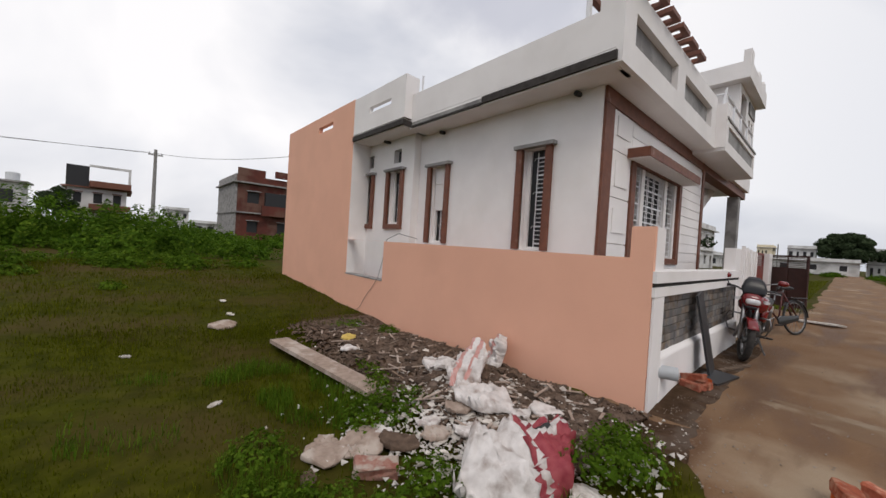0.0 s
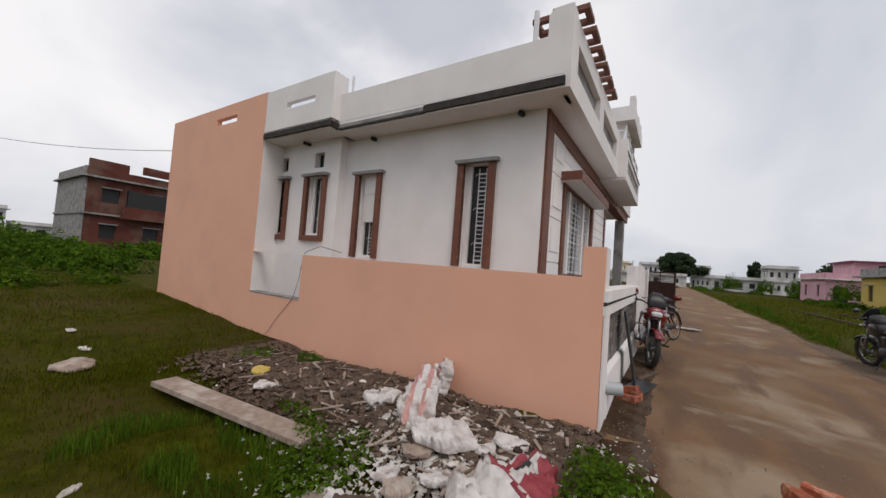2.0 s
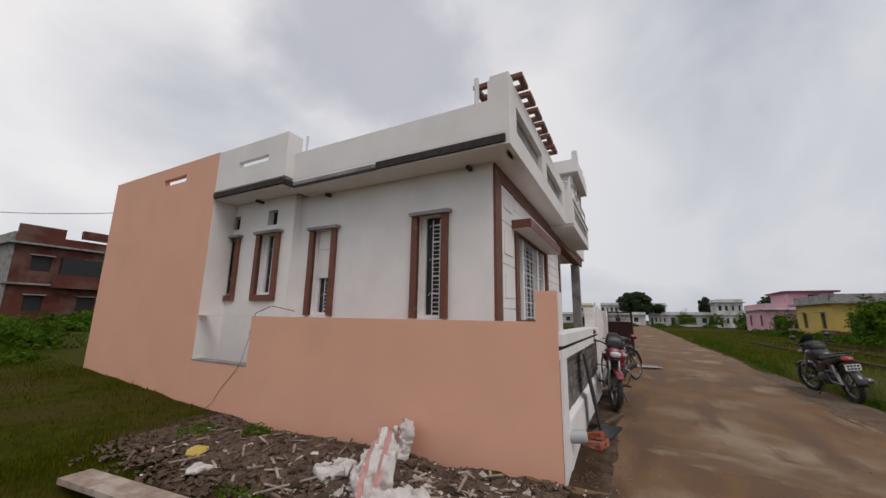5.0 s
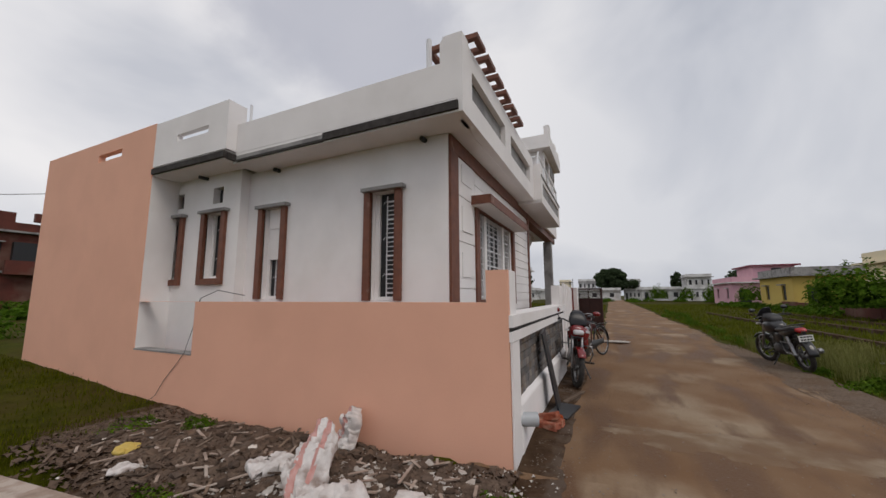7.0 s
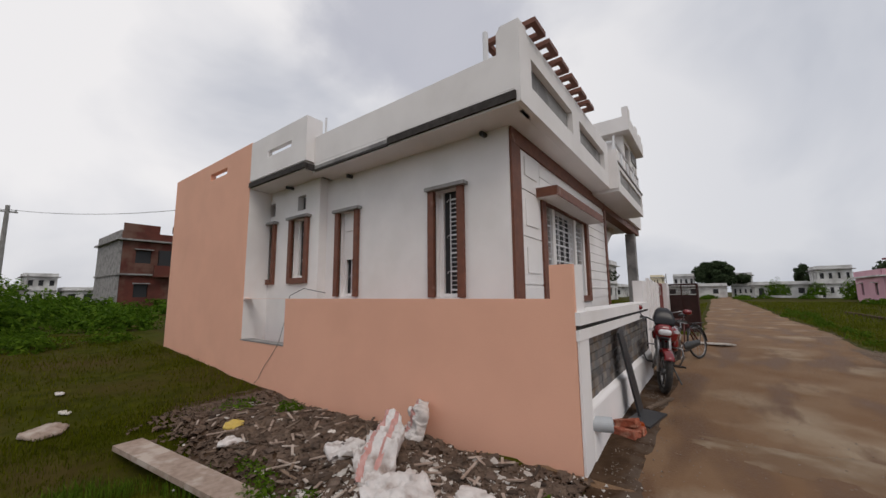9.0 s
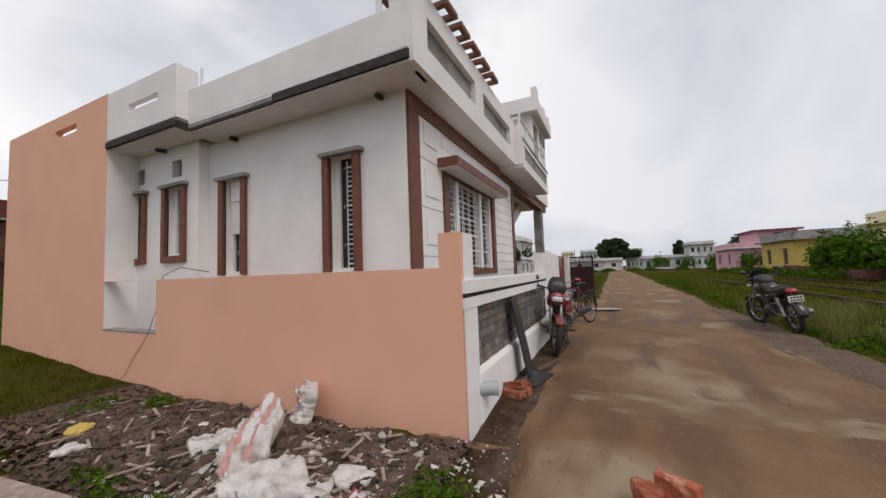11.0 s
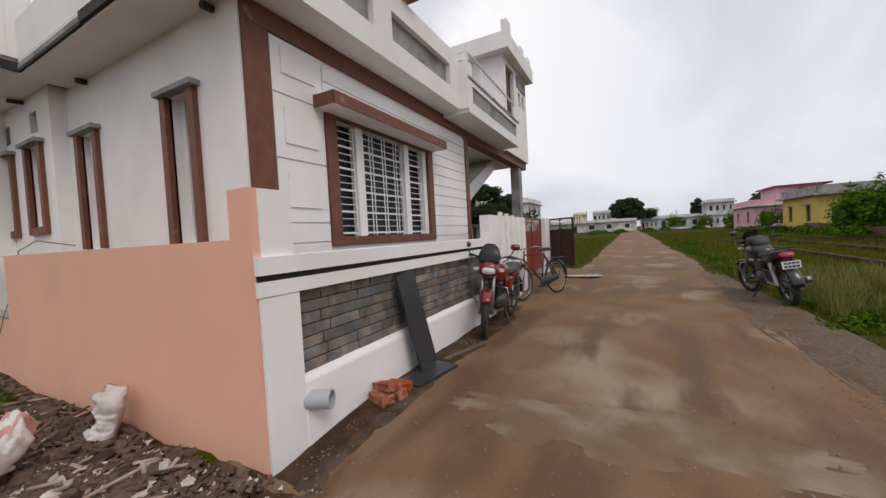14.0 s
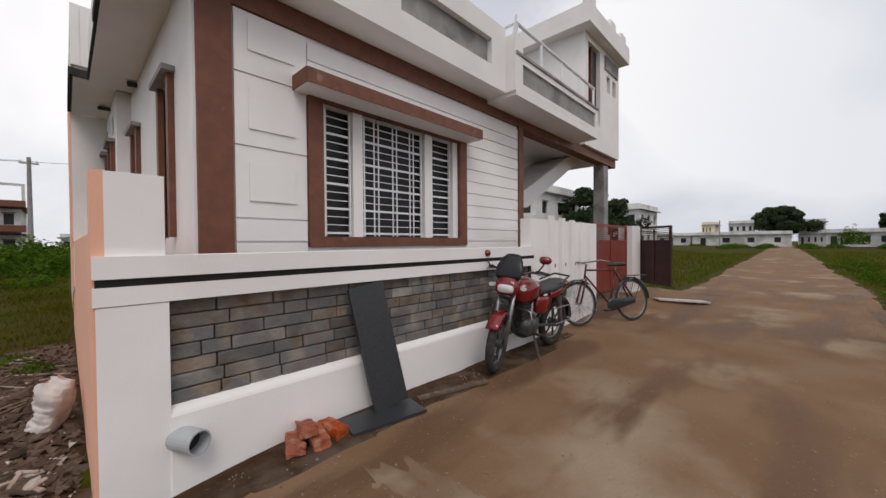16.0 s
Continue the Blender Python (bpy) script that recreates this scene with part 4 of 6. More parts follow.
def strip(path, half, thick, bm=None):
    """A band of constant width along a path in the x-z plane (mudguards)."""
    bm = bm or bmesh.new()
    rows = []
    for i, p in enumerate(path):
        a, b = Vector(path[max(0, i - 1)]), Vector(path[min(len(path) - 1, i + 1)])
        d = (b - a).normalized()
        nrm = Vector((-d.z, 0, d.x))
        c = Vector(p)
        rows.append([bm.verts.new(c + Vector((0, q, 0)) + nrm * e) for q, e in
                     ((-half, -0.02), (-half * 0.7, 0.0), (half * 0.7, 0.0), (half, -0.02), (half * 0.7, -thick), (-half * 0.7, -thick))])
    for r, s in zip(rows, rows[1:]):
        for j in range(6):
            bm.faces.new((r[j], r[(j + 1) % 6], s[(j + 1) % 6], s[j]))
    bm.faces.new(rows[0][::-1])
    bm.faces.new(rows[-1])
    bmesh.ops.recalc_face_normals(bm, faces=bm.faces)
    return bm


FRONT = ("fork_leg", "front_mudguard", "mirror", "grip", "handlebar", "headlamp_cowl", "indicator", "instrument_cluster", "brake_lever")


def motorcycle(label, paint, sports, steer):
    """A commuter motorcycle, heading +x, its origin on the ground between the wheels."""
    m = thing("motorcycle", (0, 0, 0), label, "motorcycle")
    fx, rx, r = 0.64, -0.63, 0.30
    for cx, tag in ((fx, "front"), (rx, "rear")):
        w = part("wheel", ring((cx, 0, r), (0, 1, 0), r - 0.045, 0.045, flat=0.95), "rubber", m, "black rubber tyre", smooth=True)
        part("rim", ring((cx, 0, r), (0, 1, 0), r - 0.095, 0.016, n=24, seg=6), "steel", w, smooth=True)
        part("hub", tube([(cx, -0.05, r), (cx, 0.05, r)], 0.05, 12), "engine", w)
        for i in range(6):
            a = math.pi / 3 * i + 0.3
            part("spoke", tube([(cx + 0.04 * math.cos(a), 0, r + 0.04 * math.sin(a)), (cx + 0.20 * math.cos(a), 0, r + 0.20 * math.sin(a))], 0.013, 6), "engine", w)
    for y in (-0.075, 0.075):
        part("fork_leg", tube([(fx, y, r), (fx - 0.13, y, 0.62), (fx - 0.24, y, 0.93)], [0.026, 0.026, 0.02], 8), "steel", m, "chrome fork leg", smooth=True)
        part("shock_absorber", tube([(rx + 0.03, y * 1.6, r + 0.02), (rx + 0.14, y * 1.6, 0.66)], 0.03, 8), "steel", m)
        part("swingarm", tube([(rx, y * 1.3, r), (-0.12, y, 0.36)], 0.02, 6), "engine", m)
    part("front_mudguard", strip(arc(fx, r, r + 0.03, 140, 40), 0.07, 0.012), paint, m, "", smooth=True)
    part("rear_mudguard", strip(arc(rx, r, r + 0.05, 175, 60), 0.085, 0.012), "blackpaint", m, "", smooth=True)
    part("frame", tube([(fx - 0.22, 0, 0.82), (0.22, 0, 0.40), (0.0, 0, 0.27), (-0.2, 0, 0.34), (-0.5, 0, 0.70)], 0.022, 8), "blackpaint", m, smooth=True)
    e = part("engine", loft([(-0.12, 0, 0.37, 0.10, 0.10), (-0.05, 0, 0.37, 0.13, 0.13), (0.12, 0, 0.36, 0.13, 0.12), (0.18, 0, 0.37, 0.09, 0.09)]), "engine", m, "grey metal engine", smooth=True)
    for i in range(6):
        part("cooling_fin", box(0.05, 0.22, -0.085, 0.085, 0.475 + 0.026 * i, 0.487 + 0.026 * i), "engine", e)
    part("cylinder", box(0.07, 0.20, -0.06, 0.06, 0.46, 0.65), "engine", e, bevel=0.01)
    part("exhaust", tube([(0.18, -0.07, 0.52), (0.28, -0.10, 0.40), (0.22, -0.13, 0.25), (-0.1, -0.15, 0.24), (-0.25, -0.17, 0.27), (-0.78, -0.20, 0.40)],
                         [0.018, 0.018, 0.018, 0.02, 0.045, 0.05], 10), "steel", m, "chrome exhaust pipe", smooth=True)
    part("fuel_tank", loft([(-0.10, 0, 0.77, 0.09, 0.07), (-0.02, 0, 0.79, 0.14, 0.11), (0.14, 0, 0.80, 0.18, 0.14), (0.28, 0, 0.79, 0.17, 0.13), (0.36, 0, 0.78, 0.08, 0.07)]), paint, m, "", smooth=True)
    part("seat", loft([(0.0, 0, 0.76, 0.09, 0.03), (-0.12, 0, 0.76, 0.12, 0.05), (-0.35, 0, 0.77, 0.14, 0.055), (-0.6, 0, 0.81, 0.13, 0.05), (-0.70, 0, 0.83, 0.09, 0.03)]), "vinyl", m, "long black vinyl seat", smooth=True)
    for s in (-1, 1):
        part("side_panel", loft([(0.0, s * 0.10, 0.62, 0.03, 0.09), (-0.15, s * 0.12, 0.60, 0.03, 0.11), (-0.30, s * 0.11, 0.64, 0.025, 0.07)], 10), paint, m, "", smooth=True)
        part("tail_panel", loft([(-0.28, s * 0.11, 0.70, 0.025, 0.05), (-0.5, s * 0.11, 0.73, 0.025, 0.05), (-0.76, s * 0.06, 0.80, 0.03, 0.035)], 10), paint, m, "", smooth=True)
        part("indicator", loft([(0.43, s * 0.15, 0.86, 0.03, 0.02), (0.47, s * 0.17, 0.86, 0.035, 0.022)], 8), "lens", m)
        part("footrest", tube([(0.02, s * 0.12, 0.30), (0.02, s * 0.28, 0.31)], 0.016, 6), "rubber", m)
        mr = part("mirror", loft([(0.27, s * 0.33, 1.16, 0.055, 0.035), (0.30, s * 0.33, 1.16, 0.065, 0.042), (0.33, s * 0.33, 1.16, 0.04, 0.02)], 10), paint, m, "", smooth=True)
        part("mirror_stem", tube([(0.28, s * 0.26, 1.02), (0.29, s * 0.31, 1.10), (0.30, s * 0.33, 1.15)], 0.008, 6), "blackpaint", mr)
        part("grip", tube([(0.25, s * 0.24, 1.02), (0.20, s * 0.36, 1.0)], 0.018, 8), "rubber", m)
    part("handlebar", tube([(0.22, -0.34, 1.0), (0.30, -0.2, 1.02), (0.36, -0.06, 0.96), (0.36, 0.06, 0.96), (0.30, 0.2, 1.02), (0.22, 0.34, 1.0)], 0.012, 8), "blackpaint", m, smooth=True)
    cowl = part("headlamp_cowl", loft([(0.34, 0, 0.90, 0.07, 0.08), (0.42, 0, 0.88, 0.125, 0.105), (0.49, 0, 0.855, 0.125, 0.095), (0.535, 0, 0.835, 0.10, 0.07)], 18, 2.6), paint, m, "", smooth=True)
    part("headlamp", loft([(0.50, 0, 0.85, 0.090, 0.045), (0.548, 0, 0.845, 0.085, 0.042), (0.565, 0, 0.84, 0.06, 0.028)], 14, 3.2), "lens", cowl, "clear headlamp", smooth=True)
    part("windscreen", loft([(0.475, 0, 0.955, 0.13, 0.03), (0.44, 0, 1.03, 0.15, 0.05), (0.38, 0, 1.12, 0.12, 0.04), (0.33, 0, 1.18, 0.07, 0.012)], 14, 2.8), "smoke", cowl, "tall smoked windscreen", smooth=True)
    part("nose", loft([(0.50, 0, 0.755, 0.075, 0.03), (0.54, 0, 0.765, 0.06, 0.02)], 12), "blackpaint", cowl, "black lamp bracket", smooth=True)
    part("instrument_cluster", loft([(0.31, 0, 1.02, 0.09, 0.03), (0.37, 0, 1.03, 0.10, 0.04)], 12), "blackpaint", m, smooth=True)
    for s in (-1, 1):
        part("leg_guard", tube([(0.30, s * 0.05, 0.62), (0.33, s * 0.24, 0.62), (0.32, s * 0.27, 0.50), (0.28, s * 0.22, 0.36), (0.22, s * 0.06, 0.34)], 0.012, 8), "steel", m, "chrome leg guard", smooth=True)
        part("brake_lever", tube([(0.29, s * 0.18, 1.01), (0.29, s * 0.34, 0.985)], 0.006, 6), "steel", m)
    tail = part("tail_lamp", loft([(-0.74, 0, 0.80, 0.09, 0.045), (-0.80, 0, 0.79, 0.085, 0.045), (-0.83, 0, 0.78, 0.05, 0.025)], 12), "redlens", m, "red tail lamp", smooth=True)
    part("grab_rail", tube([(-0.45, -0.14, 0.84), (-0.74, -0.10, 0.90), (-0.74, 0.10, 0.90), (-0.45, 0.14, 0.84)], 0.012, 6), "blackpaint", m)
    plate = part("number_plate", box(-0.875, -0.865, -0.11, 0.11, 0.60, 0.71), "plate", m, "white number plate", bevel=0.002)
    for i in range(2):
        for j in range(4):
            part("number_mark", box(-0.878, -0.8752, -0.09 + 0.047 * j, -0.055 + 0.047 * j, 0.615 + 0.05 * i, 0.645 + 0.05 * i), "ink", plate)
    part("plate_bracket", box(-0.865, -0.74, -0.03, 0.03, 0.62, 0.78), "blackpaint", m)
    part("side_stand", tube([(-0.02, 0.10, 0.28), (0.04, 0.24, 0.045)], 0.012, 6), "engine", m)
    part("saree_guard", tube([(-0.3, 0.16, 0.55), (-0.7, 0.16, 0.55), (-0.75, 0.16, 0.35), (-0.4, 0.16, 0.35)], 0.009, 6, close=True), "steel", m)
    if sports:
        part("tank_stripe", loft([(0.05, 0.0, 0.86, 0.153, 0.012), (0.25, 0, 0.84, 0.15, 0.012)], 14), "plate", m, "pale stripe")
    for o in m.children:
        name = o.name.split(".")[0]
        if name in FRONT or (name == "wheel" and o.data.vertices[0].co.x > 0):
            o.matrix_basis = pose(0.42, 0, 0) @ pose(0, 0, 0, 0, 0, steer) @ pose(-0.42, 0, 0)
    return m


red_bike = motorcycle("red and black motorcycle parked on its stand by the compound wall", "redpaint", True, 20)
red_bike.matrix_basis = pose(6.80, 0.68, 0.022, 0, 0, 178) @ pose(0, 0, 0, -7, 0, 0)
black_bike = motorcycle("black motorcycle with red tail lamp parked at the road edge", "blackpaint", False, 14)
black_bike.matrix_basis = pose(9.75, -3.2, 0.0, 0, 0, 5) @ pose(0, 0, 0, -8, 0, 0)
bag = part("bag", loft([(-0.02, 0, 0.0, 0.10, 0.06), (0.05, 0, 0.03, 0.17, 0.12), (0.2, 0, 0.04, 0.18, 0.14), (0.30, 0, 0.02, 0.12, 0.09)]), "vinyl", None, smooth=True)
tagged(bag, "bulging black bag resting on the motorcycle tank", "bag")
bag.matrix_basis = pose(9.81, -3.08, 0.92, 0, 0, 5) @ Matrix.Diagonal((0.95, 0.85, 0.8, 1))


def bicycle():
    b = thing("bicycle", (0, 0, 0), "old maroon roadster bicycle standing by the white wall", "bicycle")
    r, fx, rx = 0.345, 0.55, -0.55
    for cx in (fx, rx):
        w = part("wheel", ring((cx, 0, r), (0, 1, 0), r - 0.02, 0.02, n=36), "rubber", b, "black bicycle tyre", smooth=True)
        part("rim", ring((cx, 0, r), (0, 1, 0), r - 0.047, 0.009, n=32, seg=6), "steel", w, smooth=True)
        part("hub", tube([(cx, -0.05, r), (cx, 0.05, r)], 0.02, 8), "steel", w)
        for i in range(16):
            a = 2 * math.pi * i / 16
            part("spoke", tube([(cx, 0.02 * (-1) ** i, r), (cx + 0.298 * math.cos(a), 0, r + 0.298 * math.sin(a))], 0.0022, 4), "steel", w)
        part("mudguard", strip(arc(cx, r, r + 0.03, 180 if cx < 0 else 130, 40 if cx < 0 else 0, 12), 0.035, 0.004), "blackpaint", b)
    seat_top, head, bb = (-0.24, 0, 0.84), (0.36, 0, 0.86), (-0.08, 0, 0.29)
    for p, q in ((seat_top, bb), (seat_top, head), (bb, (0.39, 0, 0.78)), (bb, (rx, 0.05, r)), (bb, (rx, -0.05, r)), (seat_top, (rx, 0.05, r)), (seat_top, (rx, -0.05, r)),
                 ((0.34, 0, 0.95), (0.40, 0, 0.72)), ((0.40, 0.04, 0.72), (fx, 0.05, r)), ((0.40, -0.04, 0.72), (fx, -0.05, r))):
        part("frame_tube", tube([p, q], 0.015, 8), "cycle", b, smooth=True)
    part("handlebar", tube([(0.12, -0.27, 0.97), (0.30, -0.26, 1.0), (0.36, -0.1, 0.98), (0.36, 0.1, 0.98), (0.30, 0.26, 1.0), (0.12, 0.27, 0.97)], 0.011, 8), "steel", b, smooth=True)
    part("saddle", loft([(-0.40, 0, 0.93, 0.10, 0.03), (-0.30, 0, 0.94, 0.10, 0.035), (-0.15, 0, 0.935, 0.04, 0.025), (-0.10, 0, 0.93, 0.025, 0.02)]), "vinyl", b, "worn black saddle", smooth=True)
    part("seat_post", tube([seat_top, (-0.27, 0, 0.92)], 0.012), "steel", b)
    part("carrier", box(-0.85, -0.38, -0.07, 0.07, 0.735, 0.75), "blackpaint", b)
    for s in (-1, 1):
        part("carrier_stay", tube([(-0.75, s * 0.07, 0.735), (rx, s * 0.06, r)], 0.006, 6), "blackpaint", b)
        part("pedal", box(-0.13 + s * 0.14, -0.03 + s * 0.14, s * 0.09 - 0.04, s * 0.09 + 0.04, 0.20 - s * 0.07 + 0.07, 0.225 - s * 0.07 + 0.07), "rubber", b)
    part("chainring", ring((-0.08, 0.05, 0.29), (0, 1, 0), 0.09, 0.008, n=20, seg=5), "steel", b)
    part("chain_case", loft([(-0.56, 0.055, r, 0.012, 0.05), (-0.08, 0.055, 0.29, 0.012, 0.10), (0.02, 0.055, 0.29, 0.012, 0.05)], 10), "blackpaint", b)
    return b


bicycle().matrix_basis = pose(9.12, 0.52, 0.03, 0, 0, 154) @ pose(0, 0, 0, 6, 0, 0)


# ---- loose things near the wall ----
def chunk(size, rnd, flat=0.6):
    """An uneven broken lump."""
    bm = bmesh.new()
    bmesh.ops.create_icosphere(bm, subdivisions=1, radius=1.0)
    for v in bm.verts:
        v.co *= rnd.uniform(0.7, 1.25)
        v.co = Vector((v.co.x * size, v.co.y * size * rnd.uniform(0.6, 0.95), v.co.z * size * flat))
    return bm


BRICK = (0.23, 0.11, 0.075)


def brick_mesh(rnd):
    a, b, c = (q / 2 for q in BRICK)
    bm = box(-a, a, -b, b, -c, c)
    bmesh.ops.subdivide_edges(bm, edges=bm.edges, cuts=2, use_grid_fill=True)
    for v in bm.verts:
        v.co += Vector((rnd.uniform(-1, 1), rnd.uniform(-1, 1), rnd.uniform(-1, 1))) * 0.006
    return bm


rnd = random.Random(4)
for x, y, z, rx_, ry_, rz_ in ((2.66, -0.40, 0.05, 0, 0, 35), (2.84, -0.52, 0.075, 88, 0, 62), (2.62, -0.36, 0.122, 6, 4, 15),
                            (4.16, 0.75, 0.05, 0, 4, 70), (4.29, 0.72, 0.05, 0, 0, 80), (4.42, 0.75, 0.05, 4, 0, 100), (4.24, 0.76, 0.118, 6, 14, 75)):
    b = part("brick", brick_mesh(rnd), "brick", None, bevel=0.006)
    tagged(b, "orange-red clay brick lying at the roadside", "brick", "loose bricks")
    b.matrix_basis = pose(x, y, z, rx_, ry_, rz_)

slab = part("stone_slab", box(-0.165, 0.165, -0.012, 0.012, 0, 0.98), "slate", None, bevel=0.004)
tagged(slab, "polished black granite slab leaning on the compound wall", "slab")
slab.matrix_basis = pose(4.93, 0.735, 0.045, -9, -8, 4)
slab2 = part("stone_slab", box(-0.30, 0.30, -0.13, 0.13, 0, 0.022), "slate", None, bevel=0.004)
tagged(slab2, "black granite slab lying flat on the dirt", "slab")
slab2.matrix_basis = pose(4.80, 0.665, 0.022, 0, 0, -10)
st = part("plaster_strip", box(-0.36, 0.36, -0.028, 0.028, 0, 0.02), "darkwood", None, bevel=0.005)
tagged(st, "grey-brown strip of board lying on the dirt", "board")
st.matrix_basis = pose(5.52, 0.60, 0.024, 0, 0, -16)
st = part("plaster_strip", box(-0.55, 0.55, -0.13, 0.13, 0, 0.03), "scrap", None, bevel=0.006)
tagged(st, "pale plank lying on the road by the gate", "board")
st.matrix_basis = pose(12.1, 0.05, 0.07, 0, 4, -45)

# drain pipe through the wall
pb = bmesh.new()
outer, inner, back = [], [], []
for j in range(24):
    a = 2 * math.pi * j / 24
    c, s = math.cos(a), math.sin(a)
    outer.append([pb.verts.new((0.066 * c, y, 0.066 * s)) for y in (0.14, -0.10)])
    inner.append([pb.verts.new((0.058 * c, y, 0.058 * s)) for y in (-0.10, 0.13)])
for j in range(24):
    k = (j + 1) % 24
    pb.faces.new((outer[j][0], outer[k][0], outer[k][1], outer[j][1]))
    pb.faces.new((outer[j][1], outer[k][1], inner[k][0], inner[j][0]))
    pb.faces.new((inner[j][0], inner[k][0], inner[k][1], inner[j][1]))
pb.faces.new([q[1] for q in inner])
bmesh.ops.recalc_face_normals(pb, faces=pb.faces)
pipe = part("drain_pipe", pb, "pipe", None, smooth=False)
tagged(pipe, "short grey plastic drain pipe sticking out of the white plinth", "pipe")
# black disc set inside the pipe to paint its inner shade
part("bore", tube([(0, -0.02, 0), (0, 0.0, 0)], 0.0575, 20), "black", pipe, "black disc for the shade inside the pipe")
pipe.matrix_basis = pose(3.61, 0.86, 0.26, 0, 0, 24)

plank = part("plank", box(-0.13, 0.13, -1.10, 1.10, 0, 0.05), "plank", None, bevel=0.006)
tagged(plank, "long weathered grey-pink plank lying in the grass", "plank")
plank.matrix_basis = pose(1.40, 4.02, height(1.4, 4.0) + 0.09, 1.5, 2, 8)
sup = part("wood_block", box(-0.1, 0.1, -0.06, 0.06, 0, 0.09), "plank", None, bevel=0.006)
tagged(sup, "short grey wood block under the plank", "wood")
sup.matrix_basis = pose(1.50, 3.3, height(1.5, 3.3) - 0.02, 0, 0, 20)

# cable drooping out of the wall gap
cable = part("cable", tube([(3.44, 5.9, 1.15), (3.36, 5.8, 1.02), (3.235, 5.75, 0.66), (3.235, 5.95, 0.45), (3.235, 6.2, 0.22), (3.22, 6.35, 0.0), (3.15, 6.45, -0.10)], 0.004, 5), "wire", None)
tagged(cable, "thin black cable hanging over the peach wall", "cable")
cable = part("cable", tube([(3.80, 5.3, 1.48), (3.50, 5.5, 1.56), (3.40, 5.75, 1.44), (3.42, 5.85, 1.2), (3.44, 5.9, 1.15)], 0.006, 5), "wire", None)
tagged(cable, "thin black cable looping behind the peach wall", "cable")


# ---- rubble along the side wall ----
def heap(x, y):
    """Height of the rubble heap above the ground."""
    d = ((x - 2.45) / 0.95) ** 2 + ((y - 2.9) / 2.3) ** 2
    return 0.15 * max(0.0, 1 - d) + 0.03 * noise.noise((x * 4, y * 4, 1)) * (1 if d < 1.1 else 0)


HEAP = thing("rubble_heap", (2.4, 2.9, -0.2), "heap of dark soil, broken masonry and scrap against the wall", "rubble")


def make_heap():
    bm = bmesh.new()
    nx, ny = 40, 84
    top = []
    for j in range(ny + 1):
        row = []
        for i in range(nx + 1):
            u, v = i / nx, j / ny
            edge = 0.18 * noise.noise((v * 9, 0.3, 2)) + 0.35 * math.sin(v * math.pi)
            x0 = 1.95 - edge if v > 0.12 else 1.95 - edge + (0.12 - v) * 4
            x = x0 + (3.27 - x0) * u
            y = 0.86 + 5.4 * v
            rim = min(u / 0.12, v / 0.05, (1 - v) / 0.08, 1.0)
            z = height(x, y) + max(0.0, heap(x, y)) * rim + 0.03 * rim + 0.004 + 0.02 * noise.noise((x * 9, y * 9, 4)) * rim
            row.append(bm.verts.new((x, y, z)))
        top.append(row)
    for j in range(ny):
        for i in range(nx):
            bm.faces.new((top[j][i], top[j][i + 1], top[j + 1][i + 1], top[j + 1][i]))
    part("soil_bed", bm, "soil", HEAP, "dark crumbly soil", base=(2.4, 2.9, -0.2), smooth=True)


make_heap()


def heap_top(x, y):
    return height(x, y) + max(0.0, heap(x, y)) + 0.044


def scatter_heap():
    r = random.Random(11)
    shapes = {}
    for kind, mat in (("stone", "rubble"), ("plaster_chip", "scrap")):
        shapes[kind] = []
        for i in range(8):
            bm = chunk(1.0, r, 0.45 if kind == "stone" else 0.22)
            me = bpy.data.meshes.new(kind)
            bm.to_mesh(me)
            bm.free()
            me.materials.append(M[mat])
            shapes[kind].append(me)
    for kind, count, lo, hi in (("stone", 300, 0.025, 0.085), ("plaster_chip", 300, 0.022, 0.07)):
        for i in range(count):
            for _ in range(20):
                if kind == "stone" or r.random() < 0.2:
                    x, y = r.gauss(2.5, 0.38), r.uniform(1.0, 5.6)
                else:
                    x, y = r.gauss(1.95, 0.38), r.gauss(1.75, 0.38)
                if 0.9 < x < 3.2 and y > 0.75:
                    break
            ob = new(kind, shapes[kind][i % 8])
            ob.parent = HEAP
            s = r.uniform(lo, hi)
            ob.matrix_basis = Matrix.Translation((x - 2.4, y - 2.9, heap_top(x, y) + s * 0.15 + 0.2)) @ pose(0, 0, 0, r.uniform(-25, 25), r.uniform(-25, 25), r.uniform(0, 360)) @ Matrix.Diagonal((s, s, s, 1))
    # sticks and splinters
    for i in range(170):
        x, y = r.uniform(1.75, 3.15), r.uniform(0.95, 5.4)
        n = r.uniform(0.04, 0.10) if i % 5 else r.uniform(0.12, 0.26)
        ob = part("splinter", box(-n, n, -0.012, 0.012, 0, 0.010), "darkwood" if i % 2 else "plank", HEAP)
        ob.matrix_basis = Matrix.Translation((x - 2.4, y - 2.9, heap_top(x, y) + 0.225)) @ pose(0, 0, 0, r.uniform(-14, 14), r.uniform(-16, 16), r.uniform(0, 180))


scatter_heap()


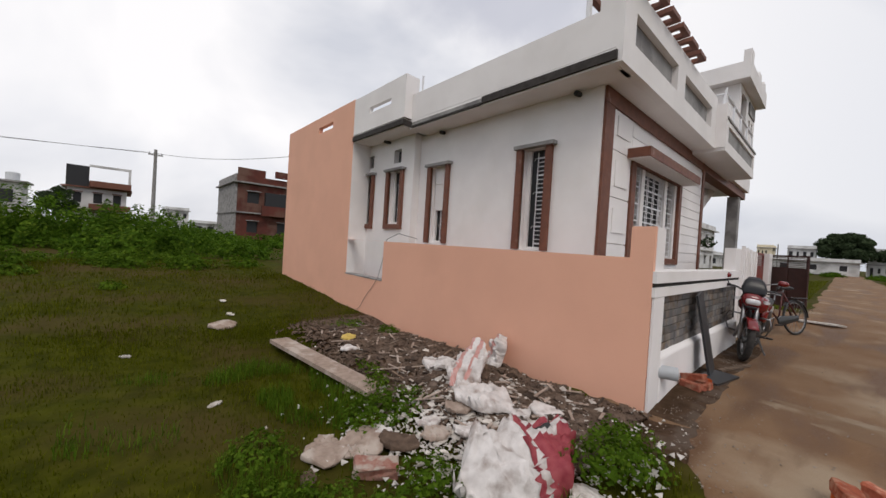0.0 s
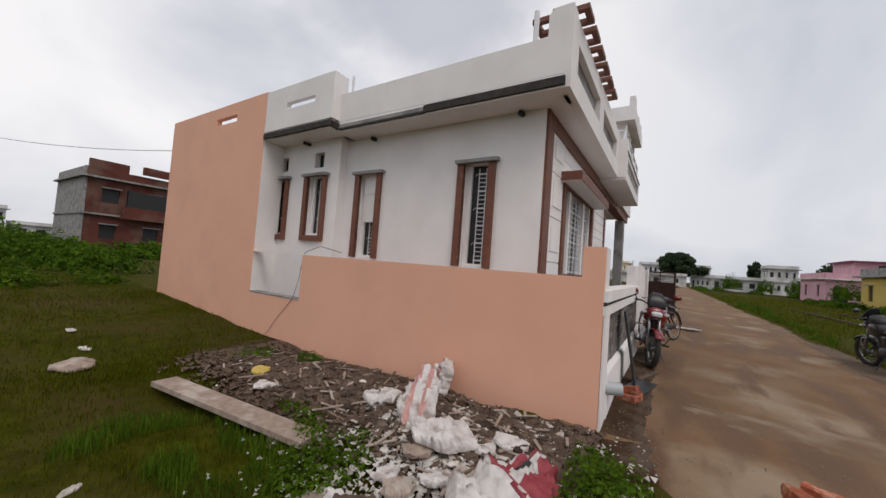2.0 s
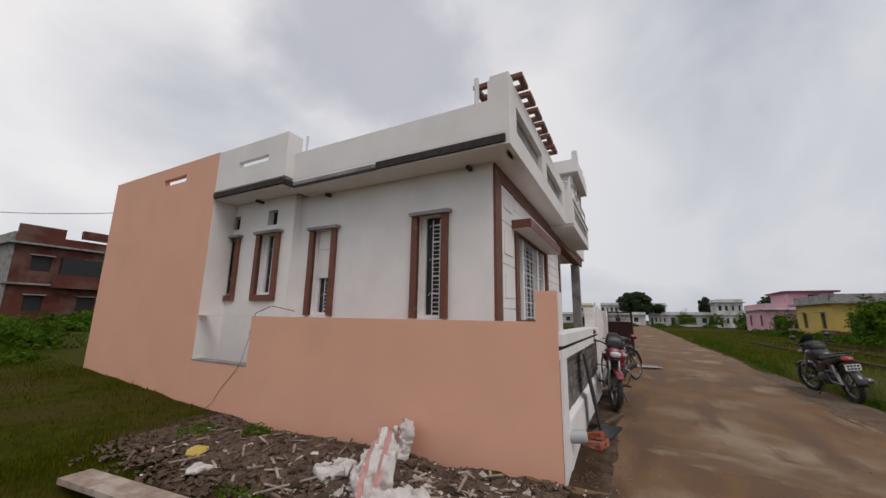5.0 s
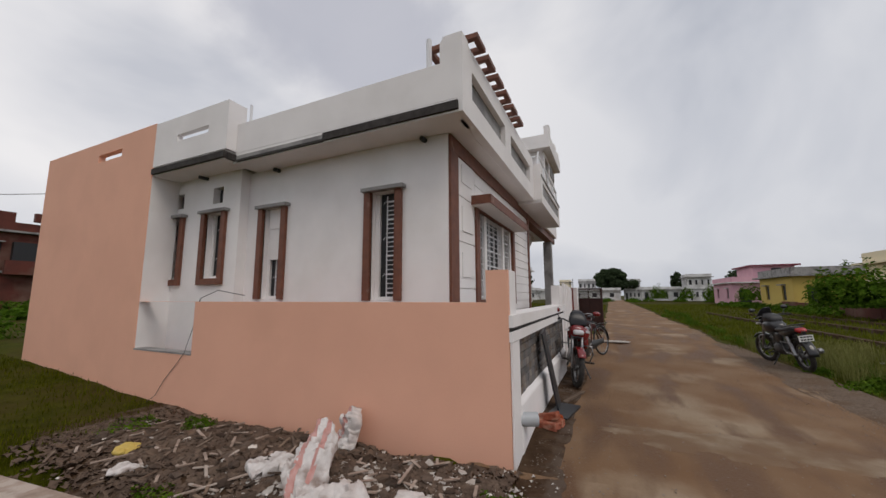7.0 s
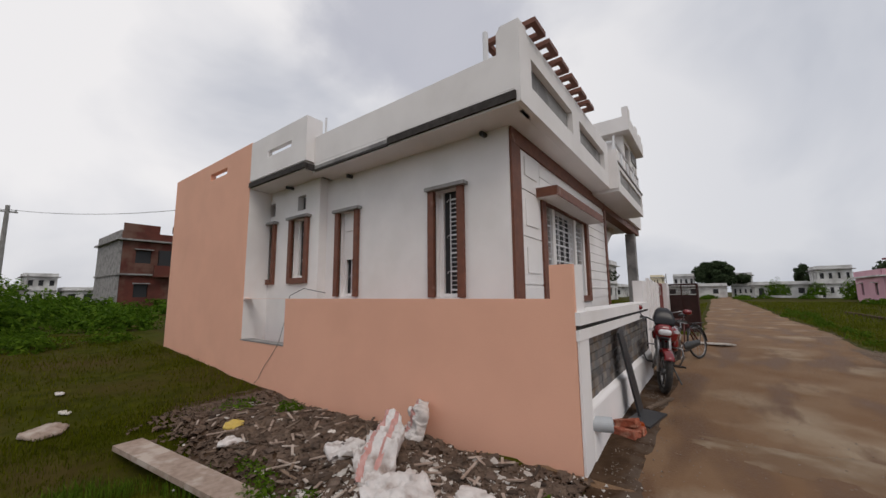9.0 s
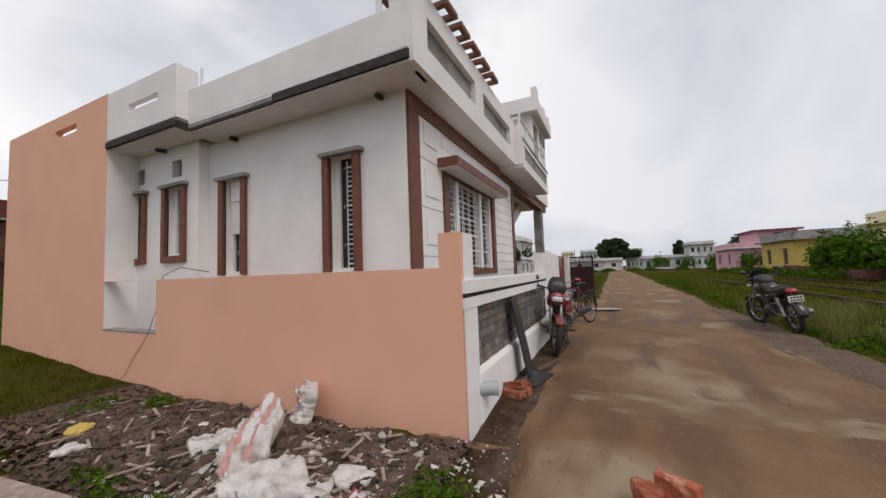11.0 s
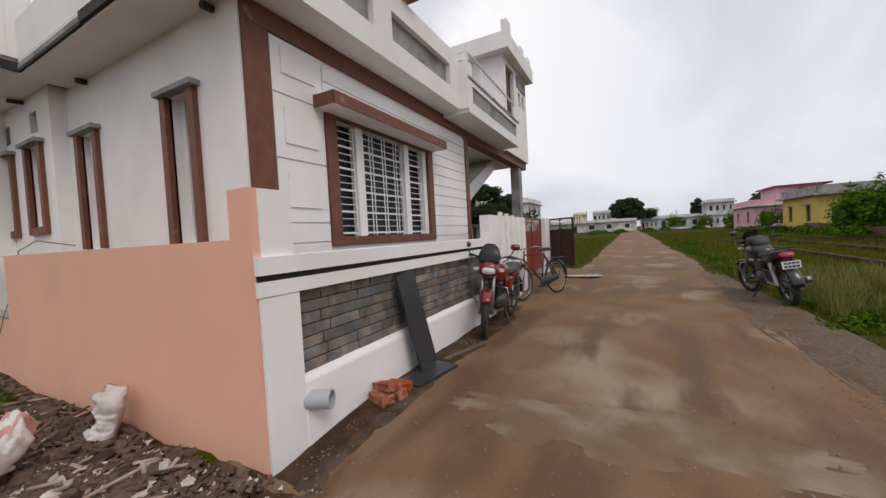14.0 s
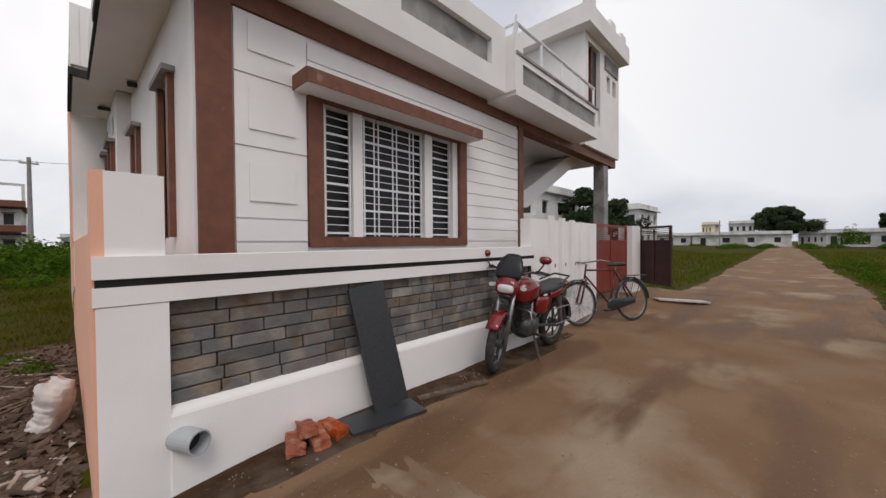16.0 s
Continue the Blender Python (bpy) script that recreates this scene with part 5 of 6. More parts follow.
def crumbs():
    """Fine grit of the heap and pebbles strewn on the road."""
    r = np.random.RandomState(5)
    tet = np.array([(1, 1, 1), (-1, -1, 1), (-1, 1, -1), (1, -1, -1)], float)
    for name, mat, count, label, where in (("grit", "rubble", 11000, "fine broken rubble grit", 0), ("pebbles", "gravel", 7000, "grey pebbles strewn along the road edges", 1),
                                           ("plaster_crumbs", "scrap", 3600, "pale plaster crumbs", 2)):
        verts, faces = [], []
        for i in range(count):
            if where == 0:
                x, y = r.normal(2.5, 0.4), r.uniform(0.85, 5.9)
                if x > 3.22 or x < 1.3:
                    continue
                z, s = heap_top(x, y), r.uniform(0.008, 0.032)
            elif where == 1:
                x = r.uniform(0.5, 18)
                low, high = road_edge(x)
                k = r.uniform()
                y = low + abs(r.normal(0, 0.45)) if k < 0.45 else (min(high, 0.85) - abs(r.normal(0, 0.25)) if k < 0.75 else r.uniform(low, 0.8))
                z, s = 0.02 - dip(x, y), r.uniform(0.002, 0.0075)
            else:
                x, y = r.normal(2.05, 0.5), r.normal(1.75, 0.6)
                if x > 3.2 or y < 0.4:
                    continue
                z, s = heap_top(x, y) - 0.002, r.uniform(0.005, 0.022)
            q = tet * s * r.uniform(0.6, 1.3, (4, 3))
            a = r.uniform(0, 6.28)
            c, sn = math.cos(a), math.sin(a)
            n = len(verts)
            for p in q:
                verts.append((x + p[0] * c - p[1] * sn, y + p[0] * sn + p[1] * c, z + p[2] * 0.6))
            faces += [(n, n + 2, n + 1), (n, n + 1, n + 3), (n, n + 3, n + 2), (n + 1, n + 2, n + 3)]
        arrays(name, verts, faces, mat, label, "gravel")


crumbs()


# ---- sacks and rags ----
def cloth(length, width, high, seed, wrinkle=0.06, taper=0.25):
    """A crumpled, half-empty sack: a flattened closed skin with folds."""
    bm = bmesh.new()
    nu, nv = 46, 40
    rows = []
    for i in range(nu + 1):
        u = i / nu
        x = (u - 0.5) * length
        e = min(1.0, 0.12 + 3.0 * min(u, 1 - u)) * (1 - taper * u)
        r = []
        for j in range(nv):
            a = 2 * math.pi * j / nv
            c, s = math.cos(a), math.sin(a)
            p = Vector((x, width / 2 * e * math.copysign(abs(c) ** 0.7, c), high / 2 * (0.35 + 0.65 * e) * math.copysign(abs(s) ** 0.8, s)))
            f = noise.noise((p.x * 5 + seed, p.y * 5, p.z * 6)) + 0.9 * (0.5 - abs(noise.noise((p.x * 11, p.y * 11 + seed, p.z * 9)))) + 0.8 * (0.4 - abs(noise.noise((p.x * 24 + p.y * 12, p.y * 20 - p.x * 9, seed))))
            p += Vector((0.6 * f, 0.6 * f * c, f * (1.15 if s > 0 else 0.2))) * wrinkle * 1.35
            r.append(bm.verts.new(p))
        rows.append(r)
    for r, s in zip(rows, rows[1:]):
        for j in range(nv):
            bm.faces.new((r[j], r[(j + 1) % nv], s[(j + 1) % nv], s[j]))
    bm.faces.new(rows[0][::-1])
    bm.faces.new(rows[-1])
    bmesh.ops.recalc_face_normals(bm, faces=bm.faces)
    return bm


def printed(bm, inside):
    """The faces of a sack where inside(centre) holds, as a skin lying a little above it."""
    q = bm.copy()
    bmesh.ops.delete(q, geom=[f for f in q.faces if not (f.normal.z > -0.2 and inside(f.calc_center_median()))], context="FACES")
    for v in q.verts:
        v.co += v.normal * 0.003
    return q


def sack(label, bm, m, prints):
    skins = [(n, printed(bm, f), mat) for n, f, mat in prints]
    s = part("sack", bm, "sack", None, smooth=True)
    tagged(s, label, "sack", "cement sacks")
    for n, q, mat in skins:
        part(n, q, mat, s, "red print", smooth=True)
    s.matrix_basis = m
    return s


big = cloth(0.95, 0.62, 0.26, 3.0, 0.07, -0.1)
sack("crumpled white woven sack with dark red printed panels", big, pose(1.60, 1.20, height(1.6, 1.2) + 0.13, 6, -10, -16) @ Matrix.Diagonal((1.0, 0.92, 1.1, 1)),
     [("band", lambda c: abs(c.x - 0.13 - 0.35 * c.y) < 0.03, "sackred"), ("band", lambda c: abs(c.y - 0.19 + 0.15 * c.x) < 0.028 and c.x > 0.16 + 0.35 * c.y, "sackred"),
      ("block", lambda c: c.x > 0.20 + 0.35 * c.y and c.y < 0.02, "sackred"),
      ("label_bar", lambda c: abs(c.y - 0.075) < 0.022 and 0.22 < c.x < 0.40, "ink"), ("label_bar", lambda c: abs(c.y - 0.12) < 0.012 and 0.24 < c.x < 0.38, "ink")])
up = cloth(0.62, 0.34, 0.22, 8.0, 0.06, 0.35)
sack("crumpled white sack with red print leaning on the peach wall", up, pose(3.08, 2.60, 0.02, 0, -68, -28) @ Matrix.Diagonal((0.86, 0.8, 0.85, 1)),
     [("band", lambda c: abs(c.y - 0.02 + 0.08 * math.sin(9 * c.x)) < 0.035, "sackpink"), ("band", lambda c: abs(c.y - 0.12) < 0.02, "sackpink")])
low = cloth(0.78, 0.40, 0.22, 15.0, 0.07, 0.2)
sack("slumped white sack with faded red stripes on the rubble", low, pose(2.34, 2.38, 0.06, 0, -28, 22) @ Matrix.Diagonal((0.95, 0.82, 0.8, 1)),
     [("band", lambda c: abs(c.y + 0.07) < 0.035, "sackpink"), ("band", lambda c: abs(c.y - 0.07) < 0.035, "sackpink")])
low = cloth(0.62, 0.5, 0.14, 21.0, 0.08, 0.0)
sack("torn white plastic sack spread on the rubble", low, pose(2.15, 1.95, -0.05, 0, -4, 100) @ Matrix.Diagonal((1, 0.9, 0.55, 1)), [])
low = cloth(0.5, 0.4, 0.12, 27.0, 0.08, 0.0)
sack("torn white plastic sack spread on the rubble", low, pose(2.3, 2.85, -0.02, 5, -4, 20) @ Matrix.Diagonal((0.7, 0.7, 0.5, 1)), [])
for x, y, s, mat, lab in ((1.92, 1.42, 0.26, "yellow", "crumpled yellow plastic bag on the rubble"), (2.15, 4.75, 0.26, "yellow", "crumpled yellow plastic bag on the rubble"),
                          (1.05, 7.9, 0.30, "sack", "scrap of white plastic in the grass"), (-1.9, 4.6, 0.24, "sack", "scrap of white plastic in the grass"),
                          (1.95, 4.3, 0.3, "sack", "scrap of white plastic on the rubble"), (1.55, 1.95, 0.28, "plank", "brown cardboard scrap on the rubble"),
                          (1.9, 2.05, 0.34, "plank", "brown cardboard scrap on the rubble"), (0.9, 2.2, 0.3, "plank", "brown cardboard scrap in the grass"), (1.0, 6.9, 0.3, "scrap", "pale scrap in the grass"),
                          (0.2, 3.6, 0.16, "scrap", "pale scrap in the grass"), (-0.4, 5.4, 0.18, "scrap", "pale scrap in the grass"), (0.75, 6.2, 0.5, "plank", "broken board in the grass"),
                          (2.25, 1.62, 0.26, "sack", "crumpled white paper on the rubble"), (1.78, 1.78, 0.24, "sack", "crumpled white paper on the rubble"),
                          (2.05, 2.05, 0.30, "sack", "crumpled white plastic on the rubble"), (1.62, 2.12, 0.22, "sack", "crumpled white paper on the rubble"),
                          (2.45, 1.45, 0.34, "sack", "white plastic sheet on the rubble"), (1.95, 1.58, 0.22, "plank", "brown cardboard scrap on the rubble"),
                          (2.3, 2.0, 0.34, "plank", "brown cardboard scrap on the rubble"), (1.22, 2.24, 0.16, "sack", "white paper scrap in the grass"),
                          (0.72, 2.28, 0.42, "plank", "brown mortar lump in the grass"), (1.0, 2.20, 0.40, "plank", "brown mortar lump in the grass"),
                          (1.25, 2.02, 0.30, "rubble", "dark mortar lump in the grass"), (0.5, 2.05, 0.3, "rubble", "dark mortar lump in the grass"),
                          (11.6, -5.6, 0.4, "sack", "scrap of white plastic in the grass"), (1.75, 0.75, 0.22, "scrap", "pale plaster lump at the road edge"), (2.15, 0.55, 0.16, "scrap", "pale plaster lump at the road edge")):
    ob = part("scrap", cloth(s, s * 0.7, s * 0.3, x * 7 + y, 0.05, 0.1), mat, None, smooth=True)
    tagged(ob, lab, "scrap", "scattered scraps")
    ob.matrix_basis = pose(x, y, (heap_top(x, y) if x > 1.2 and 0.7 < y < 5.5 else height(x, y)) + s * 0.05, 0, 0, x * 97 % 180) @ Matrix.Diagonal((0.75, 0.4, 0.3, 1) if x < 1.2 and mat != "plank" else (1, 1, 0.45, 1))
wb = part("brick_lump", brick_mesh(rnd), "oldbrick", None, bevel=0.006)
tagged(wb, "broken lump of mortared red brick in the grass", "brick")
wb.matrix_basis = pose(0.90, 1.86, height(0.90, 1.86) + 0.07, 8, 5, -28) @ Matrix.Diagonal((1.35, 1.3, 1.2, 1))

# ---- far buildings ----
def building(name, x0, x1, y0, y1, floors, mat, label, roof="farwhite", facing="-y", bands=None, windows=3, storey=3.1, z=0.0, open_top=False, group=""):
    """A flat-roofed house with storeys, recessed windows, slab edges and a parapet."""
    h = thing(name, ((x0 + x1) / 2, (y0 + y1) / 2, z), label, "house", group)
    b = ((x0 + x1) / 2, (y0 + y1) / 2, z)
    rr = random.Random(int(abs(x0 * 13 + y0 * 7)))
    for f in range(floors):
        za, zb = z + storey * f, z + storey * (f + 1) - 0.15
        for face in ("-y", "-x"):
            n = windows if face == facing else max(1, windows - 1)
            lo, hi = (x0, x1) if face == "-y" else (y0, y1)
            step = (hi - lo) / n
            holes = []
            for i in range(n):
                w = min(1.3, step * 0.45) * rr.uniform(0.7, 1.25)
                c = lo + step * (i + 0.5)
                door = f == 0 and i == n - 1
                holes.append((c - w / 2, c + w / 2, za + (0.1 if door else 1.0), za + 2.2))
            if face == "-y":
                part("wall", holed("y", y0, y0 + 0.25, x0, x1, za, zb, holes), mat, h, base=b)
                # far windows get their inner shade from dark sheets
                for q in holes:
                    part("window", box(q[0], q[1], y0 + 0.15, y0 + 0.2, q[2], q[3]), "dark", h, base=b)
                    part("window_hood", box(q[0] - 0.1, q[1] + 0.1, y0 - 0.3, y0 - 0.002, q[3] + 0.05, q[3] + 0.13), roof, h, base=b)
            else:
                part("wall", holed("x", x0, x0 + 0.25, y0 + 0.25, y1, za, zb, [q for q in holes if q[0] > y0 + 0.3]), mat, h, base=b)
                for q in holes:
                    if q[0] > y0 + 0.3:
                        part("window", box(x0 + 0.15, x0 + 0.2, q[0], q[1], q[2], q[3]), "dark", h, base=b)
        rear = []
        if y1 < 0:
            n = max(2, windows - 1)
            step = (x1 - x0) / n
            rear = [(x0 + step * (i + 0.5) - 0.45, x0 + step * (i + 0.5) + 0.45, za + 0.9, za + 2.3) for i in range(n)]
        part("wall", holed("y", y1 - 0.2, y1, x0 + 0.25, x1, za, zb, rear), mat, h, base=b)
        for q in rear:
            part("window", box(q[0], q[1], y1 - 0.16, y1 - 0.12, q[2], q[3]), "dark", h, base=b)
            part("window_hood", box(q[0] - 0.1, q[1] + 0.1, y1 + 0.002, y1 + 0.35, q[3] + 0.05, q[3] + 0.15), roof, h, base=b)
        part("wall", box(x1 - 0.25, x1, y0 + 0.25, y1 - 0.2, za, zb), mat, h, base=b)
        o = 0.5 if f == floors - 1 else 0.3
        part("slab_edge", box(x0 - o, x1 + o, y0 - o, y1 + (o if y1 < 0 else 0.1), zb, zb + 0.15), bands or roof, h, base=b)
    top = z + storey * floors
    part("parapet", box(x0 - 0.1, x1 + 0.1, y0 - 0.1, y0 + 0.1, top, top + 0.7), bands or mat, h, base=b)
    part("parapet", box(x0 - 0.1, x0 + 0.1, y0 + 0.1, y1, top, top + 0.7), bands or mat, h, base=b)
    if y1 < 0:
        part("parapet", box(x0 + 0.1, x1, y1 - 0.1, y1 + 0.1, top, top + 0.698), bands or mat, h, base=b)
    return h, b, top


# west side: unfinished brick house, three-level white house, low house with tank
h, b, top = building("unfinished_house", 8.5, 18, 43, 52, 2, "farbrick", "unfinished red brick house with grey cement side wall", "cement", windows=3, storey=3.2, z=0.4)
part("side_wall", box(8.3, 8.48, 43, 52, 0.3, 7.6), "cement", h, "grey cement side wall", base=b)
part("parapet_block", box(8.5, 11.2, 43, 43.3, top + 0.7, top + 1.5), "farbrick", h, base=b)
part("parapet_block", box(12.2, 14.6, 42.6, 43.1, top + 0.9, top + 1.6), "farbrick", h, base=b)
# solid dark block painted as the shade of an open room
part("balcony_recess", box(11.2, 17.8, 42.6, 43.0, 4.1, 5.9), "dark", h, "dark block for the shade of an open upper room", base=b)
part("balcony_wall", box(10.8, 18.0, 42.2, 42.6, 3.3, 4.4), "farbrick", h, base=b)
h, b, top = building("white_house", -5.4, -0.2, 60, 69, 2, "farwhite", "white and brown two-storey house with open roof frame", "brown", windows=3, storey=2.9, z=-0.2)
part("dark_tower_wall", box(-5.5, -3.6, 59.6, 60.0, top, top + 2.4), "dark", h, base=b)
part("brown_balcony", box(-3.5, 0.2, 58.8, 60.0, 2.9, 3.6), "brown", h, "brown balcony", base=b)
part("brown_balcony", box(-3.5, 0.2, 58.8, 60.0, 5.6, 6.3), "brown", h, "brown balcony", base=b)
for x in (-0.1,):
    part("roof_frame", box(x, x + 0.25, 59.7, 60, top + 0.7, top + 2.4), "farwhite", h, base=b)
part("roof_frame", box(-3.6, 0.15, 59.7, 60, top + 2.4, top + 2.65), "farwhite", h, base=b)
h, b, top = building("cream_house", -18, -11, 76, 84, 1, "cream", "cream house with a projecting upper room and water tank", "cement", windows=3, storey=3.2)
part("upper_room", box(-13.5, -10.8, 75, 79, 1.6, 6.2), "farwhite", h, base=b)
part("upper_window", box(-13.0, -11.6, 74.9, 75.0, 3.5, 5.2), "dark", h, base=b)
part("roof_edge", box(-14.0, -10.3, 74.4, 79.4, 6.2, 6.45), "cement", h, base=b)
part("water_tank", tube([(-12, 77, 6.45), (-12, 77, 7.6), (-12, 77, 7.75)], [0.7, 0.7, 0.4], 14), "tank", h, base=b)
for x0, x1, y, fl in ((-40, -30, 90, 1), (-28, -21, 95, 1), (2.5, 7.5, 105, 1), (8, 13, 120, 2), (14, 22, 118, 1)):
    building("far_house", x0, x1, y, y + 9, fl, "farwhite", "distant white flat-roofed house", "cement", windows=3, group="distant white houses")

# along the road: far row, pink, yellow and cream houses
for x, ya, yb, fl, mat in ((118, -3, 16, 1, "farwhite"), (122, 17, 30, 1, "farwhite"), (112, -17, -8, 1, "farwhite"), (116, -26, -18.5, 1, "farwhite"), (108, -23, -18, 2, "farwhite"), (120, -38, -28, 1, "teal"), (125, 4, 9, 2, "farwhite"), (104, 19, 27, 1, "farwhite"), (114, 32, 44, 1, "cream"), (130, -9, -4.5, 2, "farwhite"), (102, -34, -27, 1, "farwhite"), (126, 12, 15, 2, "cream")):
    building("far_house", x, x + 8, ya, yb, fl, mat, "distant low flat-roofed house at the road end", "cement", facing="-x", windows=4, storey=3.0, group="distant row of houses")
h, b, top = building("pink_house", 62, 72, -23.5, -15.5, 1, "pink", "pink house with maroon balcony and upper room", "farwhite", facing="-x", windows=3, storey=3.2)
part("upper_room", box(64, 71, -23, -18.5, top, top + 2.2), "pink", h, base=b)
part("upper_roof", box(63.5, 71.5, -23.5, -18, top + 2.2, top + 2.4), "maroon", h, base=b)
part("balcony", box(61, 63, -23.5, -19.5, 2.7, 3.9), "maroon", h, "maroon balcony", base=b)
part("upper_window", box(63.9, 64.0, -21.5, -20.5, top + 0.8, top + 1.9), "dark", h, base=b)
h, b, top = building("yellow_house", 44, 52, -26, -15.5, 1, "yellowwall", "yellow house with dark weathered roof edge", "cement", facing="-x", windows=3, storey=3.3, bands="cement")
h, b, top = building("cream_house", 33, 36.5, -32, -17.0, 1, "cream", "cream flat-roofed house behind a brick boundary wall", "cream", facing="-x", windows=4, storey=3.7)
part("roof_rod", tube([(35, -20, top + 0.1), (35.3, -20.6, top + 2.2)], 0.05), "wire", h, base=b)
bw = thing("boundary_wall", (34, -15, -0.1), "low red brick boundary wall beside the field", "wall")
for i in range(8):
    part("wall_bay", box(23 + 2.8 * i, 25.75 + 2.8 * i, -15.2, -15.0, -0.2, 0.75 + 0.05 * (i % 3)), "farbrick", bw, base=(34, -15, -0.1))
for y in (-7.2, -9.6, -12.0):
    bed = thing("plot_wall", (24, y, -0.1), "low dark plot boundary of brick in the grass", "wall", "low plot boundaries")
    part("kerb", box(9.5 + abs(y) * 0.4, 36, y - 0.1, y + 0.1, -0.25, 0.03), "soil", bed, base=(24, y, -0.1))

# seen through and beside the porch
h, b, top = building("white_neighbour_house", 34, 44, 15.5, 25, 2, "farwhite", "white two-storey house with balcony", "farwhite", facing="-x", windows=4, storey=3.2)
part("balcony", box(32.8, 34, 15.4, 22, 3.0, 3.9), "farwhite", h, base=b)
h, b, top = building("white_neighbour_house", 60, 70, 13.5, 22, 2, "farwhite", "white two-storey house with balcony", "farwhite", facing="-x", windows=4, storey=3.1)
part("balcony", box(58.8, 60, 13.4, 20, 3.0, 3.8), "farwhite", h, base=b)

# ---- power pole and lines ----
pole = thing("power_pole", (1.4, 39.0, 0.5), "tall grey concrete power pole with wires", "pole")
part("shaft", tube([(0, 0, -0.3), (0, 0, 7.4)], [0.17, 0.11], 8), "pole", pole)
part("cross_arm", box(-0.5, 0.5, -0.05, 0.05, 6.9, 7.0), "pole", pole)
for x in (-0.4, 0.0, 0.4):
    part("insulator", tube([(x, 0, 7.0), (x, 0, 7.15)], 0.05, 8), "tank", pole)


def sag(a, b, d, n=16):
    return [tuple(Vector(a).lerp(Vector(b), i / n) - Vector((0, 0, 4 * d * (i / n) * (1 - i / n)))) for i in range(n + 1)]


for a, bq, d in (((1.4, 39, 7.6), (9.0, 21.0, 6.7), 0.5), ((1.0, 39, 7.6), (-60, 46, 7.6), 1.2), ((1.8, 39, 7.6), (-60, 48, 7.9), 1.0)):
    wq = part("power_line", tube(sag(a, bq, d), 0.018, 4), "wire", None)
    tagged(wq, "thin black overhead power line", "cable", "overhead lines")
for x, y, hgt in ((7.6, 108, 6), (128, -32, 8), (116, 10, 6.5)):
    pq = part("far_pole", tube([(x, y, 0), (x, y, hgt)], 0.12, 6), "pole", None)
    tagged(pq, "distant thin pole against the sky", "pole", "distant poles")


# ---- plants ----
def leaves(centres, normals, sizes, seed, ratio=0.55):
    """Bent two-face leaves at the given places."""
    r = np.random.RandomState(seed)
    n = len(centres)
    c = np.asarray(centres)
    a = r.normal(size=(n, 3))
    a /= np.linalg.norm(a, axis=1)[:, None]
    nr = np.asarray(normals) + r.normal(scale=0.55, size=(n, 3))
    nr /= np.linalg.norm(nr, axis=1)[:, None]
    u = np.cross(nr, a)
    u /= np.linalg.norm(u, axis=1)[:, None]
    w = np.cross(nr, u)
    s = np.asarray(sizes)[:, None]
    p = np.stack([c - u * s, c - w * s * ratio + nr * s * 0.2, c + u * s, c + w * s * ratio + nr * s * 0.2], 1).reshape(-1, 3)
    f = np.arange(4 * n).reshape(n, 4)
    tri = np.concatenate([f[:, [0, 1, 2]], f[:, [0, 2, 3]]])
    return p.tolist(), tri.tolist()


def bush(name, mounds, per_area, leaf, mat, label, seed, category="shrub", kind="stuff"):
    """A tangle of leaves over rounded mounds (x, y, z, rx, ry, rz)."""
    r = np.random.RandomState(seed)
    cs, ns, ss = [], [], []
    for x, y, z, a, b, c in mounds:
        n = int(per_area * (a * b + a * c + b * c))
        d = r.normal(size=(n, 3))
        d /= np.linalg.norm(d, axis=1)[:, None]
        d[:, 2] = np.abs(d[:, 2]) * 1.0 - 0.05
        lump = 0.78 + 0.3 * np.sin(d[:, 0] * 5 + x) * np.sin(d[:, 1] * 6 + y) + 0.16 * np.sin(d[:, 0] * 13 + y) * np.sin(d[:, 2] * 11 + x)
        rad = lump * np.clip(1 - np.abs(r.normal(scale=0.12, size=n)), 0.45, 1.15)
        q = d * rad[:, None] * np.array([a, b, c]) + np.array([x, y, z])
        cs.append(q)
        ns.append(d + np.array([0, 0, 0.5]))
        ss.append(r.uniform(0.5, 1.4, n) * leaf)
    v, f = leaves(np.concatenate(cs), np.concatenate(ns), np.concatenate(ss), seed)
    return arrays(name, v, f, mat, label, category, kind)


r = random.Random(21)
mounds = []
for i in range(46):
    x, y = r.uniform(-26, 7.5), r.uniform(14.5, 25)
    s = r.uniform(0.9, 1.7)
    mounds.append((x, y, height(x, y) - 0.2, s * 1.5, s * 1.2, s * r.uniform(0.85, 1.25) + (0.9 if -9 < x < 2 and y > 17 else 0)))
bush("shrub_thicket", mounds, 330, 0.075, "shrub", "dense green shrub thicket at the back of the plot", 3)
mounds = []
for i in range(60):
    x, y = r.uniform(-60, 20), r.uniform(25, 42)
    s = r.uniform(1.4, 2.6)
    mounds.append((x, y, 0.0, s * 1.6, s, s * r.uniform(0.55, 0.8)))
bush("shrub_thicket", mounds, 90, 0.16, "shrub", "dense green shrub thicket behind the plot", 5)
mounds = []
for i in range(26):
    x, y = r.uniform(-7, 2.6), r.uniform(11.5, 15)
    s = r.uniform(0.35, 0.75)
    mounds.append((x, y, height(x, y) - 0.05, s * 1.3, s, s * 0.7))
for x, y, s in ((-3.2, 6.4, 0.4), (-4.2, 8.3, 0.4), (-0.6, 9.6, 0.25), (-5.0, 5.2, 0.35)):
    mounds.append((x, y, height(x, y), s, s, s * 0.8))
bush("weed_clumps", mounds, 900, 0.045, "weed", "bright green weeds at the foot of the thicket", 7, "weeds")
